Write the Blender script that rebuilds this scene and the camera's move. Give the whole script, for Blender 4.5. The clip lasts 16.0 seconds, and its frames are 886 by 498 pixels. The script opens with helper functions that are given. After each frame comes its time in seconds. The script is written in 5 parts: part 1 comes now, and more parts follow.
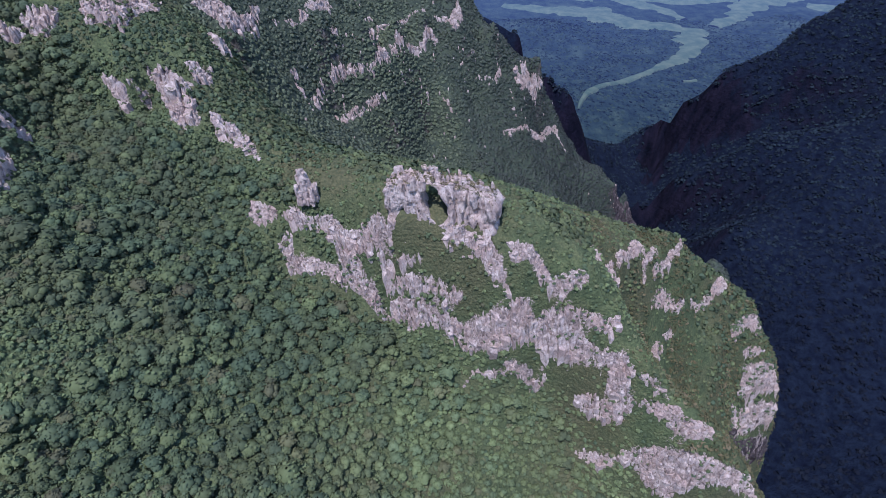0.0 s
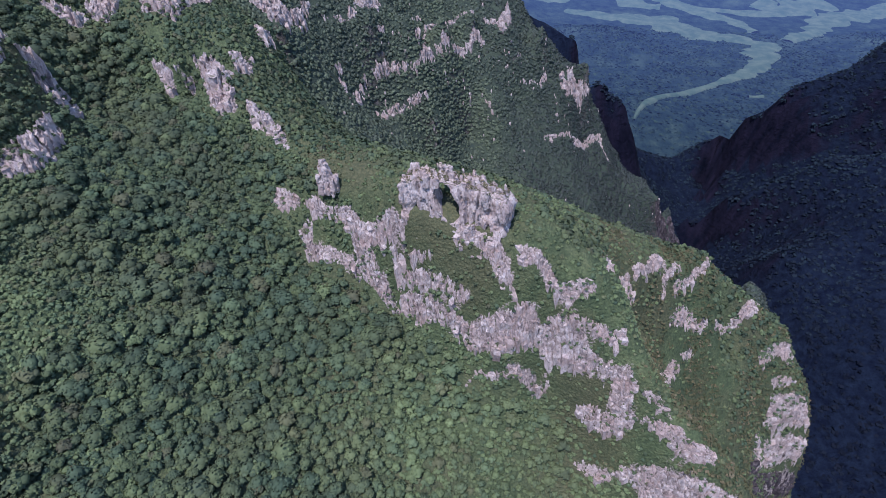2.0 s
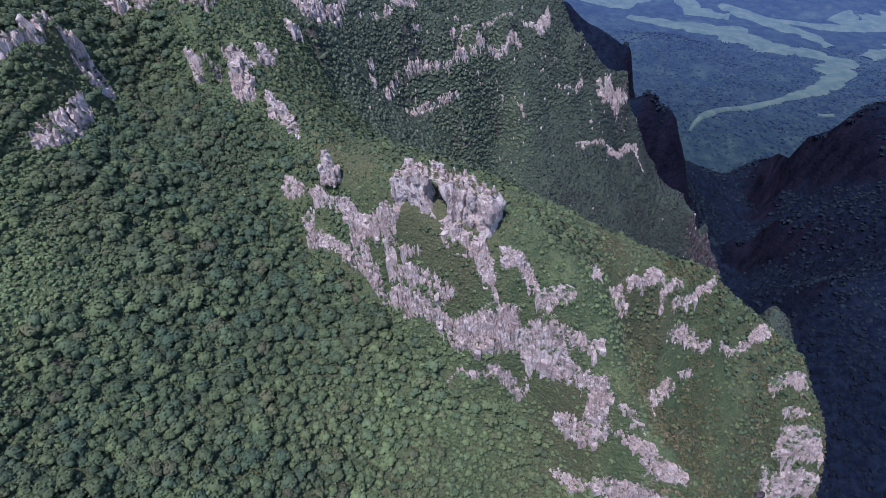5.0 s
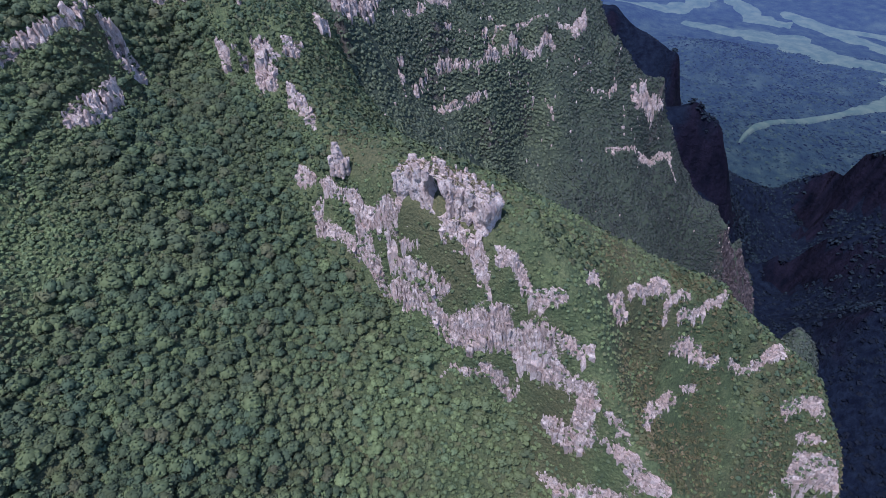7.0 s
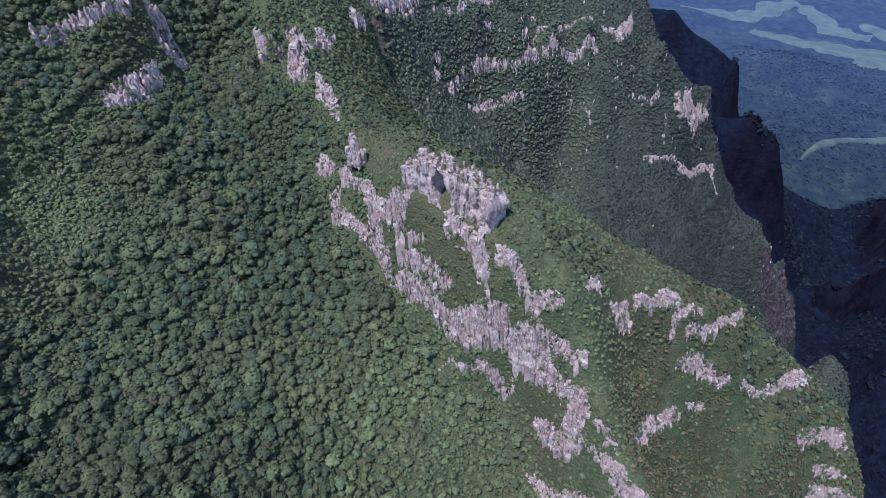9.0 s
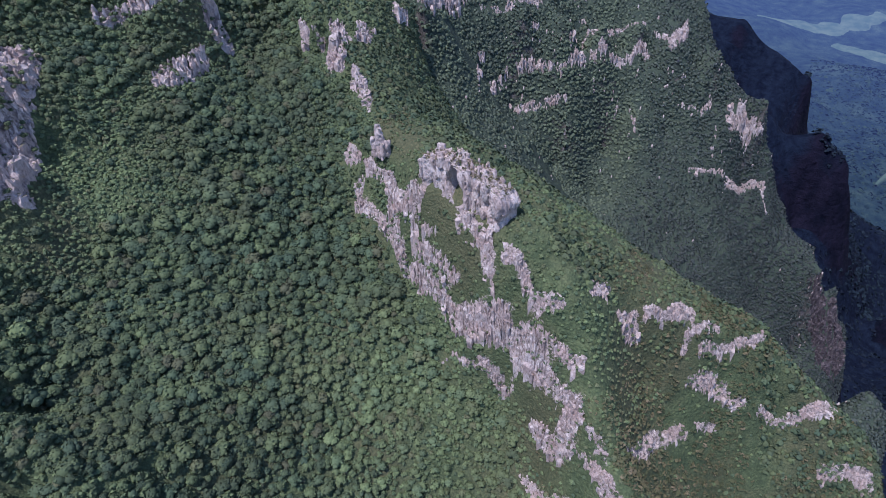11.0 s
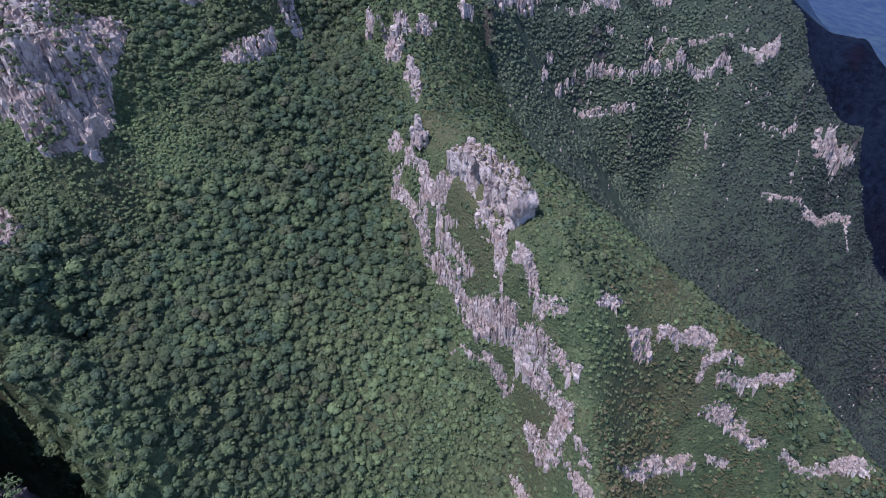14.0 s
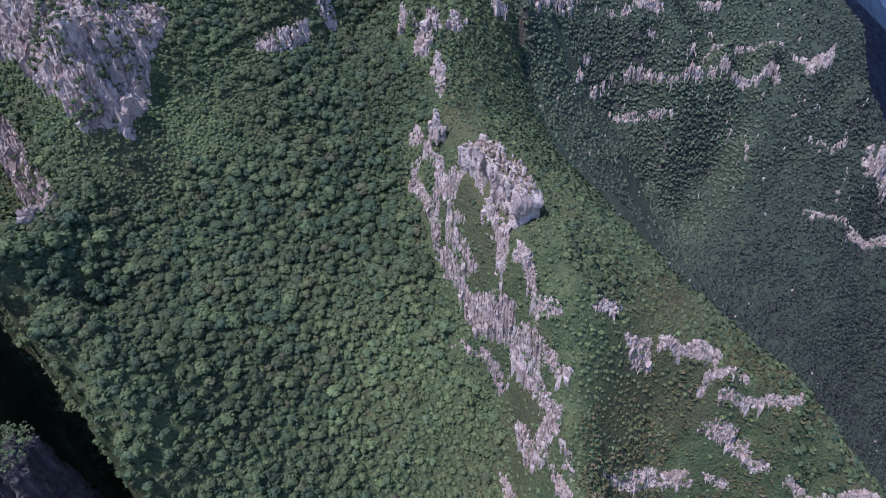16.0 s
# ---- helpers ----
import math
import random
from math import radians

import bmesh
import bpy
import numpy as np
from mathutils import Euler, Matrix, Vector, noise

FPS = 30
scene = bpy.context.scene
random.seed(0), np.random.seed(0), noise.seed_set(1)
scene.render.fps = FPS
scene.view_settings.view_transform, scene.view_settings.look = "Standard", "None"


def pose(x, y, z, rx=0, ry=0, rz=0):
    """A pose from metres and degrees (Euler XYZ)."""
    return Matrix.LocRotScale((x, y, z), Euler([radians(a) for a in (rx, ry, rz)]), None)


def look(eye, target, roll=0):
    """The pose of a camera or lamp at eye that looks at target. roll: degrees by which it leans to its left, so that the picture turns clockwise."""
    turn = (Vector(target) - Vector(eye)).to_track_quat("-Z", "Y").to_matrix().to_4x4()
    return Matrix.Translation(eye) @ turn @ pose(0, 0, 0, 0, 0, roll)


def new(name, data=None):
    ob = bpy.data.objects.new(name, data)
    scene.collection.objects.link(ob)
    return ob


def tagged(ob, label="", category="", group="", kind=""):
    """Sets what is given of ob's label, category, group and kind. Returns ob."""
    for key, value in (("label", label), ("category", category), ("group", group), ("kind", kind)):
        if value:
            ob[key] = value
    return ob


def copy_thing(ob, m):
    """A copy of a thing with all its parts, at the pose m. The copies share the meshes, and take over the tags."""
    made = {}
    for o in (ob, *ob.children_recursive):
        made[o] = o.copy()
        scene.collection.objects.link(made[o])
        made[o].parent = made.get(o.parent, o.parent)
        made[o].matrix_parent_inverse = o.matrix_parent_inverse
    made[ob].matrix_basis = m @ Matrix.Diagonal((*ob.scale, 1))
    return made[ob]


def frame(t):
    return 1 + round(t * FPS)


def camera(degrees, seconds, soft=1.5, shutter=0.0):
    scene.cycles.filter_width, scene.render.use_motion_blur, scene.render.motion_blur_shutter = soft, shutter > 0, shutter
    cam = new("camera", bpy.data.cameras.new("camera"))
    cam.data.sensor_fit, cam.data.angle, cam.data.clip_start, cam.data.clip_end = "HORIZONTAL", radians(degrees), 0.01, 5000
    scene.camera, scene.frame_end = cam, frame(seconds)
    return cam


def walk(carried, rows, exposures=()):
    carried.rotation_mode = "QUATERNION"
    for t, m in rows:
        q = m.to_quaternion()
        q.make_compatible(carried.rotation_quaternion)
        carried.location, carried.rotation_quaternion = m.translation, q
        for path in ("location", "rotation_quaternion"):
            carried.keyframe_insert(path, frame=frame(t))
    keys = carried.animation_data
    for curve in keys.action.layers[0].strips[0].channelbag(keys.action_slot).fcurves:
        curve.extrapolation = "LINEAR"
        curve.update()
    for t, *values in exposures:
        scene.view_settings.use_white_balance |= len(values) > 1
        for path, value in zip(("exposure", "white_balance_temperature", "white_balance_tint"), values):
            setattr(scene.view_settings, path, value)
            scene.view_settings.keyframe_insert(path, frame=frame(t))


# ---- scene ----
import itertools
cam = camera(80.1, 16.0, soft=0.8)
METRES, EYE, TILT, LEAN, TURN = 120.0, 200.0, -41.0, 0.0, 0.0
ROWS = [
    (0.0, 0.0, 0.0, 0.0, 0.0, 0.0, 0.0),
    (0.5, 0.027, -0.0043, -0.0025, 1.21, 0.03, -1.09),
    (1.0, 0.0553, -0.0081, -0.0042, 2.59, 0.03, -2.31),
    (1.5, 0.0836, -0.0112, -0.0053, 3.84, -0.01, -3.46),
    (2.0, 0.1101, -0.0137, -0.0061, 4.91, -0.05, -4.44),
    (2.5, 0.1395, -0.0159, -0.0061, 5.96, -0.13, -5.39),
    (3.0, 0.1695, -0.0173, -0.0053, 6.89, -0.22, -6.2),
    (3.5, 0.2006, -0.0187, -0.004, 7.67, -0.31, -6.86),
    (4.0, 0.2316, -0.0194, -0.0019, 8.28, -0.38, -7.41),
    (6.5, 0.3913, -0.0141, 0.0122, 13.05, -1.19, -11.37),
    (7.0, 0.4239, -0.0114, 0.0159, 14.14, -1.44, -12.24),
    (7.5, 0.4565, -0.008, 0.02, 15.25, -1.71, -13.13),
    (8.0, 0.4881, -0.0041, 0.0244, 16.52, -2.03, -14.12),
    (8.5, 0.5202, 0.0001, 0.0294, 17.8, -2.36, -15.15),
    (9.0, 0.5527, 0.0053, 0.0354, 19.17, -2.79, -16.18),
    (11.5, 0.7044, 0.0365, 0.0679, 26.57, -5.32, -21.53),
    (12.0, 0.7334, 0.0451, 0.0768, 28.24, -6.0, -22.62),
    (12.5, 0.7622, 0.0542, 0.0857, 29.77, -6.63, -23.63),
    (13.0, 0.7905, 0.0644, 0.0956, 31.33, -7.3, -24.6),
    (13.5, 0.8183, 0.0749, 0.1063, 32.87, -8.01, -25.55),
    (14.0, 0.8455, 0.0862, 0.1173, 34.39, -8.7, -26.43),
    (14.5, 0.872, 0.0984, 0.1291, 35.69, -9.36, -27.18),
    (15.0, 0.898, 0.1112, 0.1412, 37.07, -10.05, -27.92),
    (15.5, 0.9241, 0.1253, 0.1534, 38.62, -10.81, -28.72),
    (16.0, 0.9489, 0.1392, 0.1664, 40.21, -11.63, -29.48),
]
walk(cam, [(t, pose(0, 0, EYE, TILT, LEAN, TURN) @ pose(METRES * x, METRES * y, METRES * z, 90 + pitch, roll, yaw)) for t, x, y, z, yaw, pitch, roll in ROWS],
     [(0.0, 0.82, 5680, 21), (16.0, 0.82, 5680, 21)])
# ---- sky and sun ----
SUN_TO = Vector((-0.17, -0.34, 0.925)).normalized()
world = bpy.data.worlds.new("sky")
scene.world = world
world.use_nodes = True
_nt = world.node_tree
_sky = _nt.nodes.new("ShaderNodeTexSky")
_sky.sky_type, _sky.sun_disc = "NISHITA", False
_sky.sun_elevation = math.asin(SUN_TO.z)
_sky.sun_rotation = math.atan2(SUN_TO.x, SUN_TO.y)
_sky.altitude, _sky.air_density, _sky.dust_density = 1700, 1.0, 0.6
_nt.links.new(_sky.outputs[0], _nt.nodes["Background"].inputs[0])
_nt.nodes["Background"].inputs[1].default_value = 0.135
sun = new("sun", bpy.data.lights.new("sun", "SUN"))
sun.data.energy, sun.data.angle, sun.data.color = 3.35, radians(0.6), (1.0, 0.95, 0.88)
sun.matrix_world = look((0, 0, 600), Vector((0, 0, 600)) - SUN_TO)
# ---- materials ----
class Nodes:
    """A material's node tree, with short calls to fill it."""

    def __init__(self, name):
        self.mat = bpy.data.materials.new(name)
        self.mat.use_nodes = True
        self.tree = self.mat.node_tree
        self.bsdf = self.tree.nodes["Principled BSDF"]

    def add(self, kind, **sockets):
        node = self.tree.nodes.new(kind)
        for key, value in sockets.items():
            self.put(node.inputs[key.replace("_", " ")], value)
        return node

    def put(self, socket, value):
        if isinstance(value, bpy.types.NodeSocket):
            self.tree.links.new(value, socket)
        else:
            socket.default_value = value

    def noise(self, scale, detail=4.0, rough=0.55, vector=None, dim=None):
        n = self.add("ShaderNodeTexNoise", Scale=scale, Detail=detail, Roughness=rough)
        if vector is not None:
            self.put(n.inputs["Vector"], vector)
        return n.outputs[0]

    def place(self, scale=(1, 1, 1)):
        g = self.add("ShaderNodeNewGeometry")
        m = self.add("ShaderNodeMapping", Vector=g.outputs["Position"], Scale=scale)
        return m.outputs[0]

    def ramp(self, fac, *stops):
        n = self.add("ShaderNodeValToRGB", Fac=fac)
        el = n.color_ramp.elements
        while len(el) < len(stops):
            el.new(0.5)
        for e, (pos, col) in zip(el, stops):
            e.position = pos
            e.color = (col, col, col, 1) if isinstance(col, (int, float)) else (*col, 1)
        return n.outputs[0]

    def mix(self, fac, a, b, kind="MIX"):
        n = self.tree.nodes.new("ShaderNodeMix")
        n.data_type, n.blend_type = "RGBA", kind
        for key, value in ((0, fac), (6, a), (7, b)):
            if isinstance(value, tuple):
                value = (*value, 1)
            self.put(n.inputs[key], value)
        return n.outputs[2]

    def math(self, op, a, b=0.0):
        n = self.tree.nodes.new("ShaderNodeMath")
        n.operation = op
        self.put(n.inputs[0], a)
        self.put(n.inputs[1], b)
        return n.outputs[0]

    def bump(self, height, strength, distance):
        n = self.add("ShaderNodeBump", Strength=strength, Distance=distance, Height=height)
        self.put(self.bsdf.inputs["Normal"], n.outputs[0])

    def done(self, color, rough=0.85, spec=0.2):
        self.put(self.bsdf.inputs["Base Color"], color)
        self.put(self.bsdf.inputs["Roughness"], rough)
        self.put(self.bsdf.inputs["Specular IOR Level"], spec)
        return self.mat


def rock_material():
    m = Nodes("pale weathered rock")
    place = m.place()
    bent = m.mix(0.30, place, m.add("ShaderNodeTexNoise", Vector=place, Scale=0.5, Detail=4.0).outputs["Color"], "LINEAR_LIGHT")
    block = m.add("ShaderNodeTexVoronoi", Vector=m.add("ShaderNodeMapping", Vector=bent, Rotation=(0.15, 0.2, 0.6), Scale=(0.62, 0.85, 0.34)).outputs[0], Scale=1.0)
    tint = m.add("ShaderNodeSeparateXYZ", Vector=block.outputs["Color"])
    crack = m.add("ShaderNodeTexVoronoi", Vector=m.add("ShaderNodeMapping", Vector=bent, Rotation=(0.15, 0.2, 0.6), Scale=(1.5, 1.9, 0.36)).outputs[0], Scale=1.0)
    crack.feature = "DISTANCE_TO_EDGE"
    seam = m.ramp(crack.outputs["Distance"], (0.0, 0.0), (0.045, 1.0))
    patch, mid, fine = m.noise(0.12, 4, 0.6, place), m.noise(0.6, 5, 0.65, m.place((1, 1, 0.6))), m.noise(2.4, 5, 0.7, place)
    own = m.add("ShaderNodeNewGeometry").outputs["Random Per Island"]
    tone = m.math("ADD", m.math("MULTIPLY", tint.outputs["X"], 0.22), m.math("ADD", m.math("MULTIPLY", mid, 0.62), m.math("ADD", m.math("MULTIPLY", fine, 0.22), m.math("MULTIPLY", own, 0.20))))
    base = m.ramp(tone, (0.38, (0.095, 0.076, 0.072)), (0.52, (0.295, 0.242, 0.230)), (0.68, (0.455, 0.388, 0.372)), (0.92, (0.60, 0.525, 0.505)))
    warm = m.mix(m.ramp(patch, (0.42, 0.0), (0.60, 0.65)), base, (0.37, 0.275, 0.25))
    face = m.add("ShaderNodeSeparateXYZ", Vector=m.add("ShaderNodeNewGeometry").outputs["True Normal"]).outputs["Z"]
    ledge = m.math("ADD", face, m.math("MULTIPLY", m.math("SUBTRACT", mid, 0.5), 1.3))
    moss = m.mix(m.ramp(ledge, (0.86, 0.0), (1.05, 0.8)), warm, (0.085, 0.088, 0.045))
    moss = m.mix(m.ramp(fine, (0.60, 0.0), (0.72, 0.3)), moss, (0.10, 0.088, 0.075))
    col = m.mix(m.math("MULTIPLY", m.math("SUBTRACT", 1.0, seam), 0.55), moss, (0.05, 0.045, 0.042))
    high = m.math("ADD", m.math("MULTIPLY", seam, 0.5), m.math("ADD", m.math("MULTIPLY", tint.outputs["Y"], 0.6), m.math("ADD", mid, m.math("MULTIPLY", fine, 0.6))))
    m.bump(high, 0.7, 0.4)
    return m.done(col, 0.92, 0.12)


def ground_material():
    m = Nodes("mountain turf and rock")
    p = m.place()
    broad, mid, fine = m.noise(0.02, 4, 0.6, p), m.noise(0.16, 4, 0.6, p), m.noise(1.1, 5, 0.65, p)
    green = m.ramp(mid, (0.3, (0.056, 0.076, 0.040)), (0.5, (0.088, 0.115, 0.056)), (0.7, (0.122, 0.145, 0.070)))
    green = m.mix(m.ramp(broad, (0.42, 0.0), (0.60, 0.65)), green, (0.105, 0.092, 0.055))
    green = m.mix(m.ramp(fine, (0.35, 0.55), (0.6, 0.0)), green, (0.026, 0.036, 0.020))
    swirl = m.mix(0.8, p, m.add("ShaderNodeTexNoise", Vector=p, Scale=0.7, Detail=3.0).outputs["Color"], "LINEAR_LIGHT")
    clump = m.add("ShaderNodeTexVoronoi", Vector=swirl, Scale=0.85)
    round_top = m.math("SUBTRACT", 1.0, clump.outputs["Distance"])
    green = m.mix(m.ramp(clump.outputs["Distance"], (0.35, 0.0), (0.8, 0.45)), green, (0.032, 0.044, 0.026))
    streak = m.noise(0.35, 5, 0.65, m.place((1, 1, 0.25)))
    stone = m.ramp(streak, (0.32, (0.07, 0.062, 0.06)), (0.5, (0.17, 0.14, 0.135)), (0.7, (0.31, 0.275, 0.27)))
    face = m.add("ShaderNodeSeparateXYZ", Vector=m.add("ShaderNodeNewGeometry").outputs["True Normal"]).outputs["Z"]
    steep = m.math("ADD", face, m.math("MULTIPLY", m.math("SUBTRACT", mid, 0.5), 0.5))
    zone = m.add("ShaderNodeAttribute")
    zone.attribute_name = "woods"
    # cloud shade on the great wall is put into this darker forest floor
    forest = m.ramp(mid, (0.35, (0.032, 0.044, 0.036)), (0.65, (0.056, 0.072, 0.050)))
    green = m.mix(zone.outputs["Fac"], green, forest)
    stone = m.mix(m.math("MULTIPLY", zone.outputs["Fac"], 0.85), stone, m.ramp(streak, (0.35, (0.040, 0.040, 0.036)), (0.55, (0.075, 0.068, 0.058)), (0.72, (0.17, 0.145, 0.14))))
    limit = m.math("ADD", m.math("MULTIPLY", zone.outputs["Fac"], 0.30), -0.02)
    bare = m.ramp(m.math("ADD", m.math("SUBTRACT", limit, steep), 0.5), (0.45, 0.0), (0.58, 1.0))
    col = m.mix(bare, green, stone)
    crop = m.add("ShaderNodeAttribute")
    crop.attribute_name = "outcrop"
    edge = m.ramp(m.math("ADD", crop.outputs["Fac"], m.math("ADD", m.math("MULTIPLY", m.math("SUBTRACT", fine, 0.5), 0.9), m.math("MULTIPLY", m.math("SUBTRACT", mid, 0.5), 1.4))), (0.47, 0.0), (0.60, 1.0))
    col = m.mix(edge, col, m.ramp(fine, (0.35, (0.10, 0.080, 0.074)), (0.52, (0.25, 0.205, 0.192)), (0.70, (0.42, 0.355, 0.335))))
    m.bump(m.math("ADD", m.math("MULTIPLY", round_top, 0.6), fine), 0.8, 0.9)
    return m.done(col, 0.95, 0.1)


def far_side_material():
    m = Nodes("wooded rock with painted shade")
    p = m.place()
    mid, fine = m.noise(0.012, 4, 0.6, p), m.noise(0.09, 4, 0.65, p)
    # shade and blue haze across the gorge are put into these near-black colours
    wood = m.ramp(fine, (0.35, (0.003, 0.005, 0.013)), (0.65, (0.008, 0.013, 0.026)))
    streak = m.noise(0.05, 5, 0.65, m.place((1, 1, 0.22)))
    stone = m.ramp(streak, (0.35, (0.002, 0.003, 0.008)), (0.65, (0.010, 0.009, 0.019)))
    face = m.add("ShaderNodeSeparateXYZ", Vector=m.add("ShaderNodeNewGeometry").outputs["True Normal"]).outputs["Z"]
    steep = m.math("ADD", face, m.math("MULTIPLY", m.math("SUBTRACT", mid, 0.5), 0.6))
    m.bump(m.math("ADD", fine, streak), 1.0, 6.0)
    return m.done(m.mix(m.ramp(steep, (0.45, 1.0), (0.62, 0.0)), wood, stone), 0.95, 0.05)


# rock colours darkened to paint shade on faces that the sun reaches
def shaded_rock_material():
    m = Nodes("weathered rock with painted shade")
    streak, fine = m.noise(0.5, 5, 0.65, m.place((1, 1, 0.25))), m.noise(2.0, 4, 0.65, m.place())
    m.bump(m.math("ADD", streak, fine), 0.8, 0.6)
    return m.done(m.ramp(streak, (0.34, (0.030, 0.026, 0.030)), (0.55, (0.075, 0.062, 0.068)), (0.72, (0.16, 0.135, 0.14))), 0.93, 0.1)


def shaded_leaf_material():
    m = Nodes("distant leaves with painted shade")
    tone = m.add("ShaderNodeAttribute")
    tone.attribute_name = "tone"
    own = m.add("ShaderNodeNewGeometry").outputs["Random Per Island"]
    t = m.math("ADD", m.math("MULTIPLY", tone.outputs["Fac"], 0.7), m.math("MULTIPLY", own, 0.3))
    # leaf colours this dark paint the shade and haze over the far woods
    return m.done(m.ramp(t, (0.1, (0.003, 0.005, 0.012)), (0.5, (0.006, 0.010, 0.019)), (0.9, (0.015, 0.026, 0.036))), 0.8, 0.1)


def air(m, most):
    """Strength of the haze painted as blue emission on the far valley, more of it the farther off."""
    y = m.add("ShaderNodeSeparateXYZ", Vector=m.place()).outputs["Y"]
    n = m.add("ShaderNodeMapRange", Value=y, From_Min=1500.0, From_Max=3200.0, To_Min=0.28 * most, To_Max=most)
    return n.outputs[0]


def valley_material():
    """Far ground; the blue haze of several kilometres of air is put into its emission."""
    m = Nodes("far valley with painted blue haze")
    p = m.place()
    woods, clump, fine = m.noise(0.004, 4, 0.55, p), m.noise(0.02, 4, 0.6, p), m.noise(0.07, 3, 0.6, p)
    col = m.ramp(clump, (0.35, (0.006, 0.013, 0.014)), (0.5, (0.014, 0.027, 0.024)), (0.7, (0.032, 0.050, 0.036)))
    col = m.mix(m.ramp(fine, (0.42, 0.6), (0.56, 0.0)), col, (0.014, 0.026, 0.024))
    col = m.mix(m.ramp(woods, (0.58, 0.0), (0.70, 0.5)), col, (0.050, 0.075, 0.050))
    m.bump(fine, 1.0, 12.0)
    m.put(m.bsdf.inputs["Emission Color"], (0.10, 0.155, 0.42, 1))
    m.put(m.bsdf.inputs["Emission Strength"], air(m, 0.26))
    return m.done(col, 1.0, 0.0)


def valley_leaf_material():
    m = Nodes("far valley trees with painted blue haze")
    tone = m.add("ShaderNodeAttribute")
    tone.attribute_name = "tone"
    # blue haze over these trees, given as emission of the leaves
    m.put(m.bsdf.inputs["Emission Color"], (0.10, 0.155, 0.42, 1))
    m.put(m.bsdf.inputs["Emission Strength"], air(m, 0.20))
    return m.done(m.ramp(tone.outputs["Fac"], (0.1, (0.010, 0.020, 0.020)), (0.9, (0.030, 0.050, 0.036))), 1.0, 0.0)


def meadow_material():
    m = Nodes("far meadow with painted blue haze")
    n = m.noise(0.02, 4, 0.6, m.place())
    # the meadow emits a little blue, which paints the haze over it
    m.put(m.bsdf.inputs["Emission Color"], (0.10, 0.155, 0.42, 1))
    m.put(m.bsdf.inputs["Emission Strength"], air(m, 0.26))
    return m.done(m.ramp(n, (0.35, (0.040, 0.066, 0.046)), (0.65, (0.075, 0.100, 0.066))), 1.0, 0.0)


def leaf_material(name="mixed forest leaves", spread=0.0):
    m = Nodes(name)
    info = m.add("ShaderNodeObjectInfo")
    tone = m.add("ShaderNodeAttribute")
    tone.attribute_name = "tone"
    own = m.add("ShaderNodeNewGeometry").outputs["Random Per Island"]
    t = m.math("ADD", tone.outputs["Fac"], m.math("MULTIPLY", info.outputs["Random"], spread))
    t = m.math("ADD", m.math("MULTIPLY", t, 0.75), m.math("MULTIPLY", own, 0.25))
    col = m.ramp(t, (0.0, (0.033, 0.047, 0.032)), (0.3, (0.053, 0.073, 0.042)), (0.55, (0.087, 0.114, 0.056)), (0.8, (0.122, 0.160, 0.076)), (1.0, (0.166, 0.212, 0.104)))
    hue = m.math("FRACT", m.math("MULTIPLY", m.math("ADD", tone.outputs["Fac"], info.outputs["Random"]), 17.3))
    col = m.mix(m.ramp(hue, (0.70, 0.0), (0.76, 0.45)), col, (0.058, 0.092, 0.062))
    col = m.mix(m.ramp(hue, (0.05, 0.5), (0.08, 0.0)), col, (0.100, 0.090, 0.058))
    broad = m.noise(0.03, 3, 0.5, m.place())
    col = m.mix(m.ramp(broad, (0.45, 0.0), (0.65, 0.35)), col, (0.082, 0.088, 0.048))
    return m.done(col, 0.8, 0.10)


def bark_material():
    m = Nodes("grey lichened bark")
    n = m.noise(3.0, 4, 0.6, m.place((1, 1, 0.3)))
    m.bump(n, 0.6, 0.05)
    return m.done(m.ramp(n, (0.35, (0.06, 0.05, 0.04)), (0.65, (0.20, 0.18, 0.16))), 0.9, 0.1)


def wall_leaf_material():
    m = Nodes("mountain woods with painted shade and haze")
    tone = m.add("ShaderNodeAttribute")
    tone.attribute_name = "tone"
    own = m.add("ShaderNodeNewGeometry").outputs["Random Per Island"]
    t = m.math("ADD", m.math("MULTIPLY", tone.outputs["Fac"], 0.75), m.math("MULTIPLY", own, 0.25))
    # darker, bluer leaves paint the cloud shade and haze on the great wall
    return m.done(m.ramp(t, (0.1, (0.036, 0.043, 0.041)), (0.5, (0.053, 0.067, 0.054)), (0.9, (0.096, 0.122, 0.076))), 0.7, 0.2)


M_WALL_LEAF = wall_leaf_material()
M_LEAF = leaf_material()
M_TREE_LEAF = leaf_material("leaves of single trees", 0.62)
M_BARK = bark_material()
M_ROCK = rock_material()
M_GROUND = ground_material()
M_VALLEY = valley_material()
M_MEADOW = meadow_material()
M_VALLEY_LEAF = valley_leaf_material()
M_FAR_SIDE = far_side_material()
M_SHADED_ROCK = shaded_rock_material()
M_SHADED_LEAF = shaded_leaf_material()


def dry_material():
    m = Nodes("dry grass and heath")
    tone = m.add("ShaderNodeAttribute")
    tone.attribute_name = "tone"
    return m.done(m.ramp(tone.outputs["Fac"], (0.2, (0.060, 0.066, 0.034)), (0.6, (0.105, 0.092, 0.052)), (0.9, (0.160, 0.130, 0.085))), 0.9, 0.1)


M_DRY = dry_material()
# ---- the ground: crest lines, feet and gullies, joined by a smooth sheet ----
LINES, SPOTS = [], []


def ridge(*line):
    """A crest, gully or foot: a line of (x, y, height) that the ground follows."""
    LINES.append(line)


def slope(*spots):
    """Single places (x, y, height) that the ground passes through."""
    SPOTS.extend(spots)


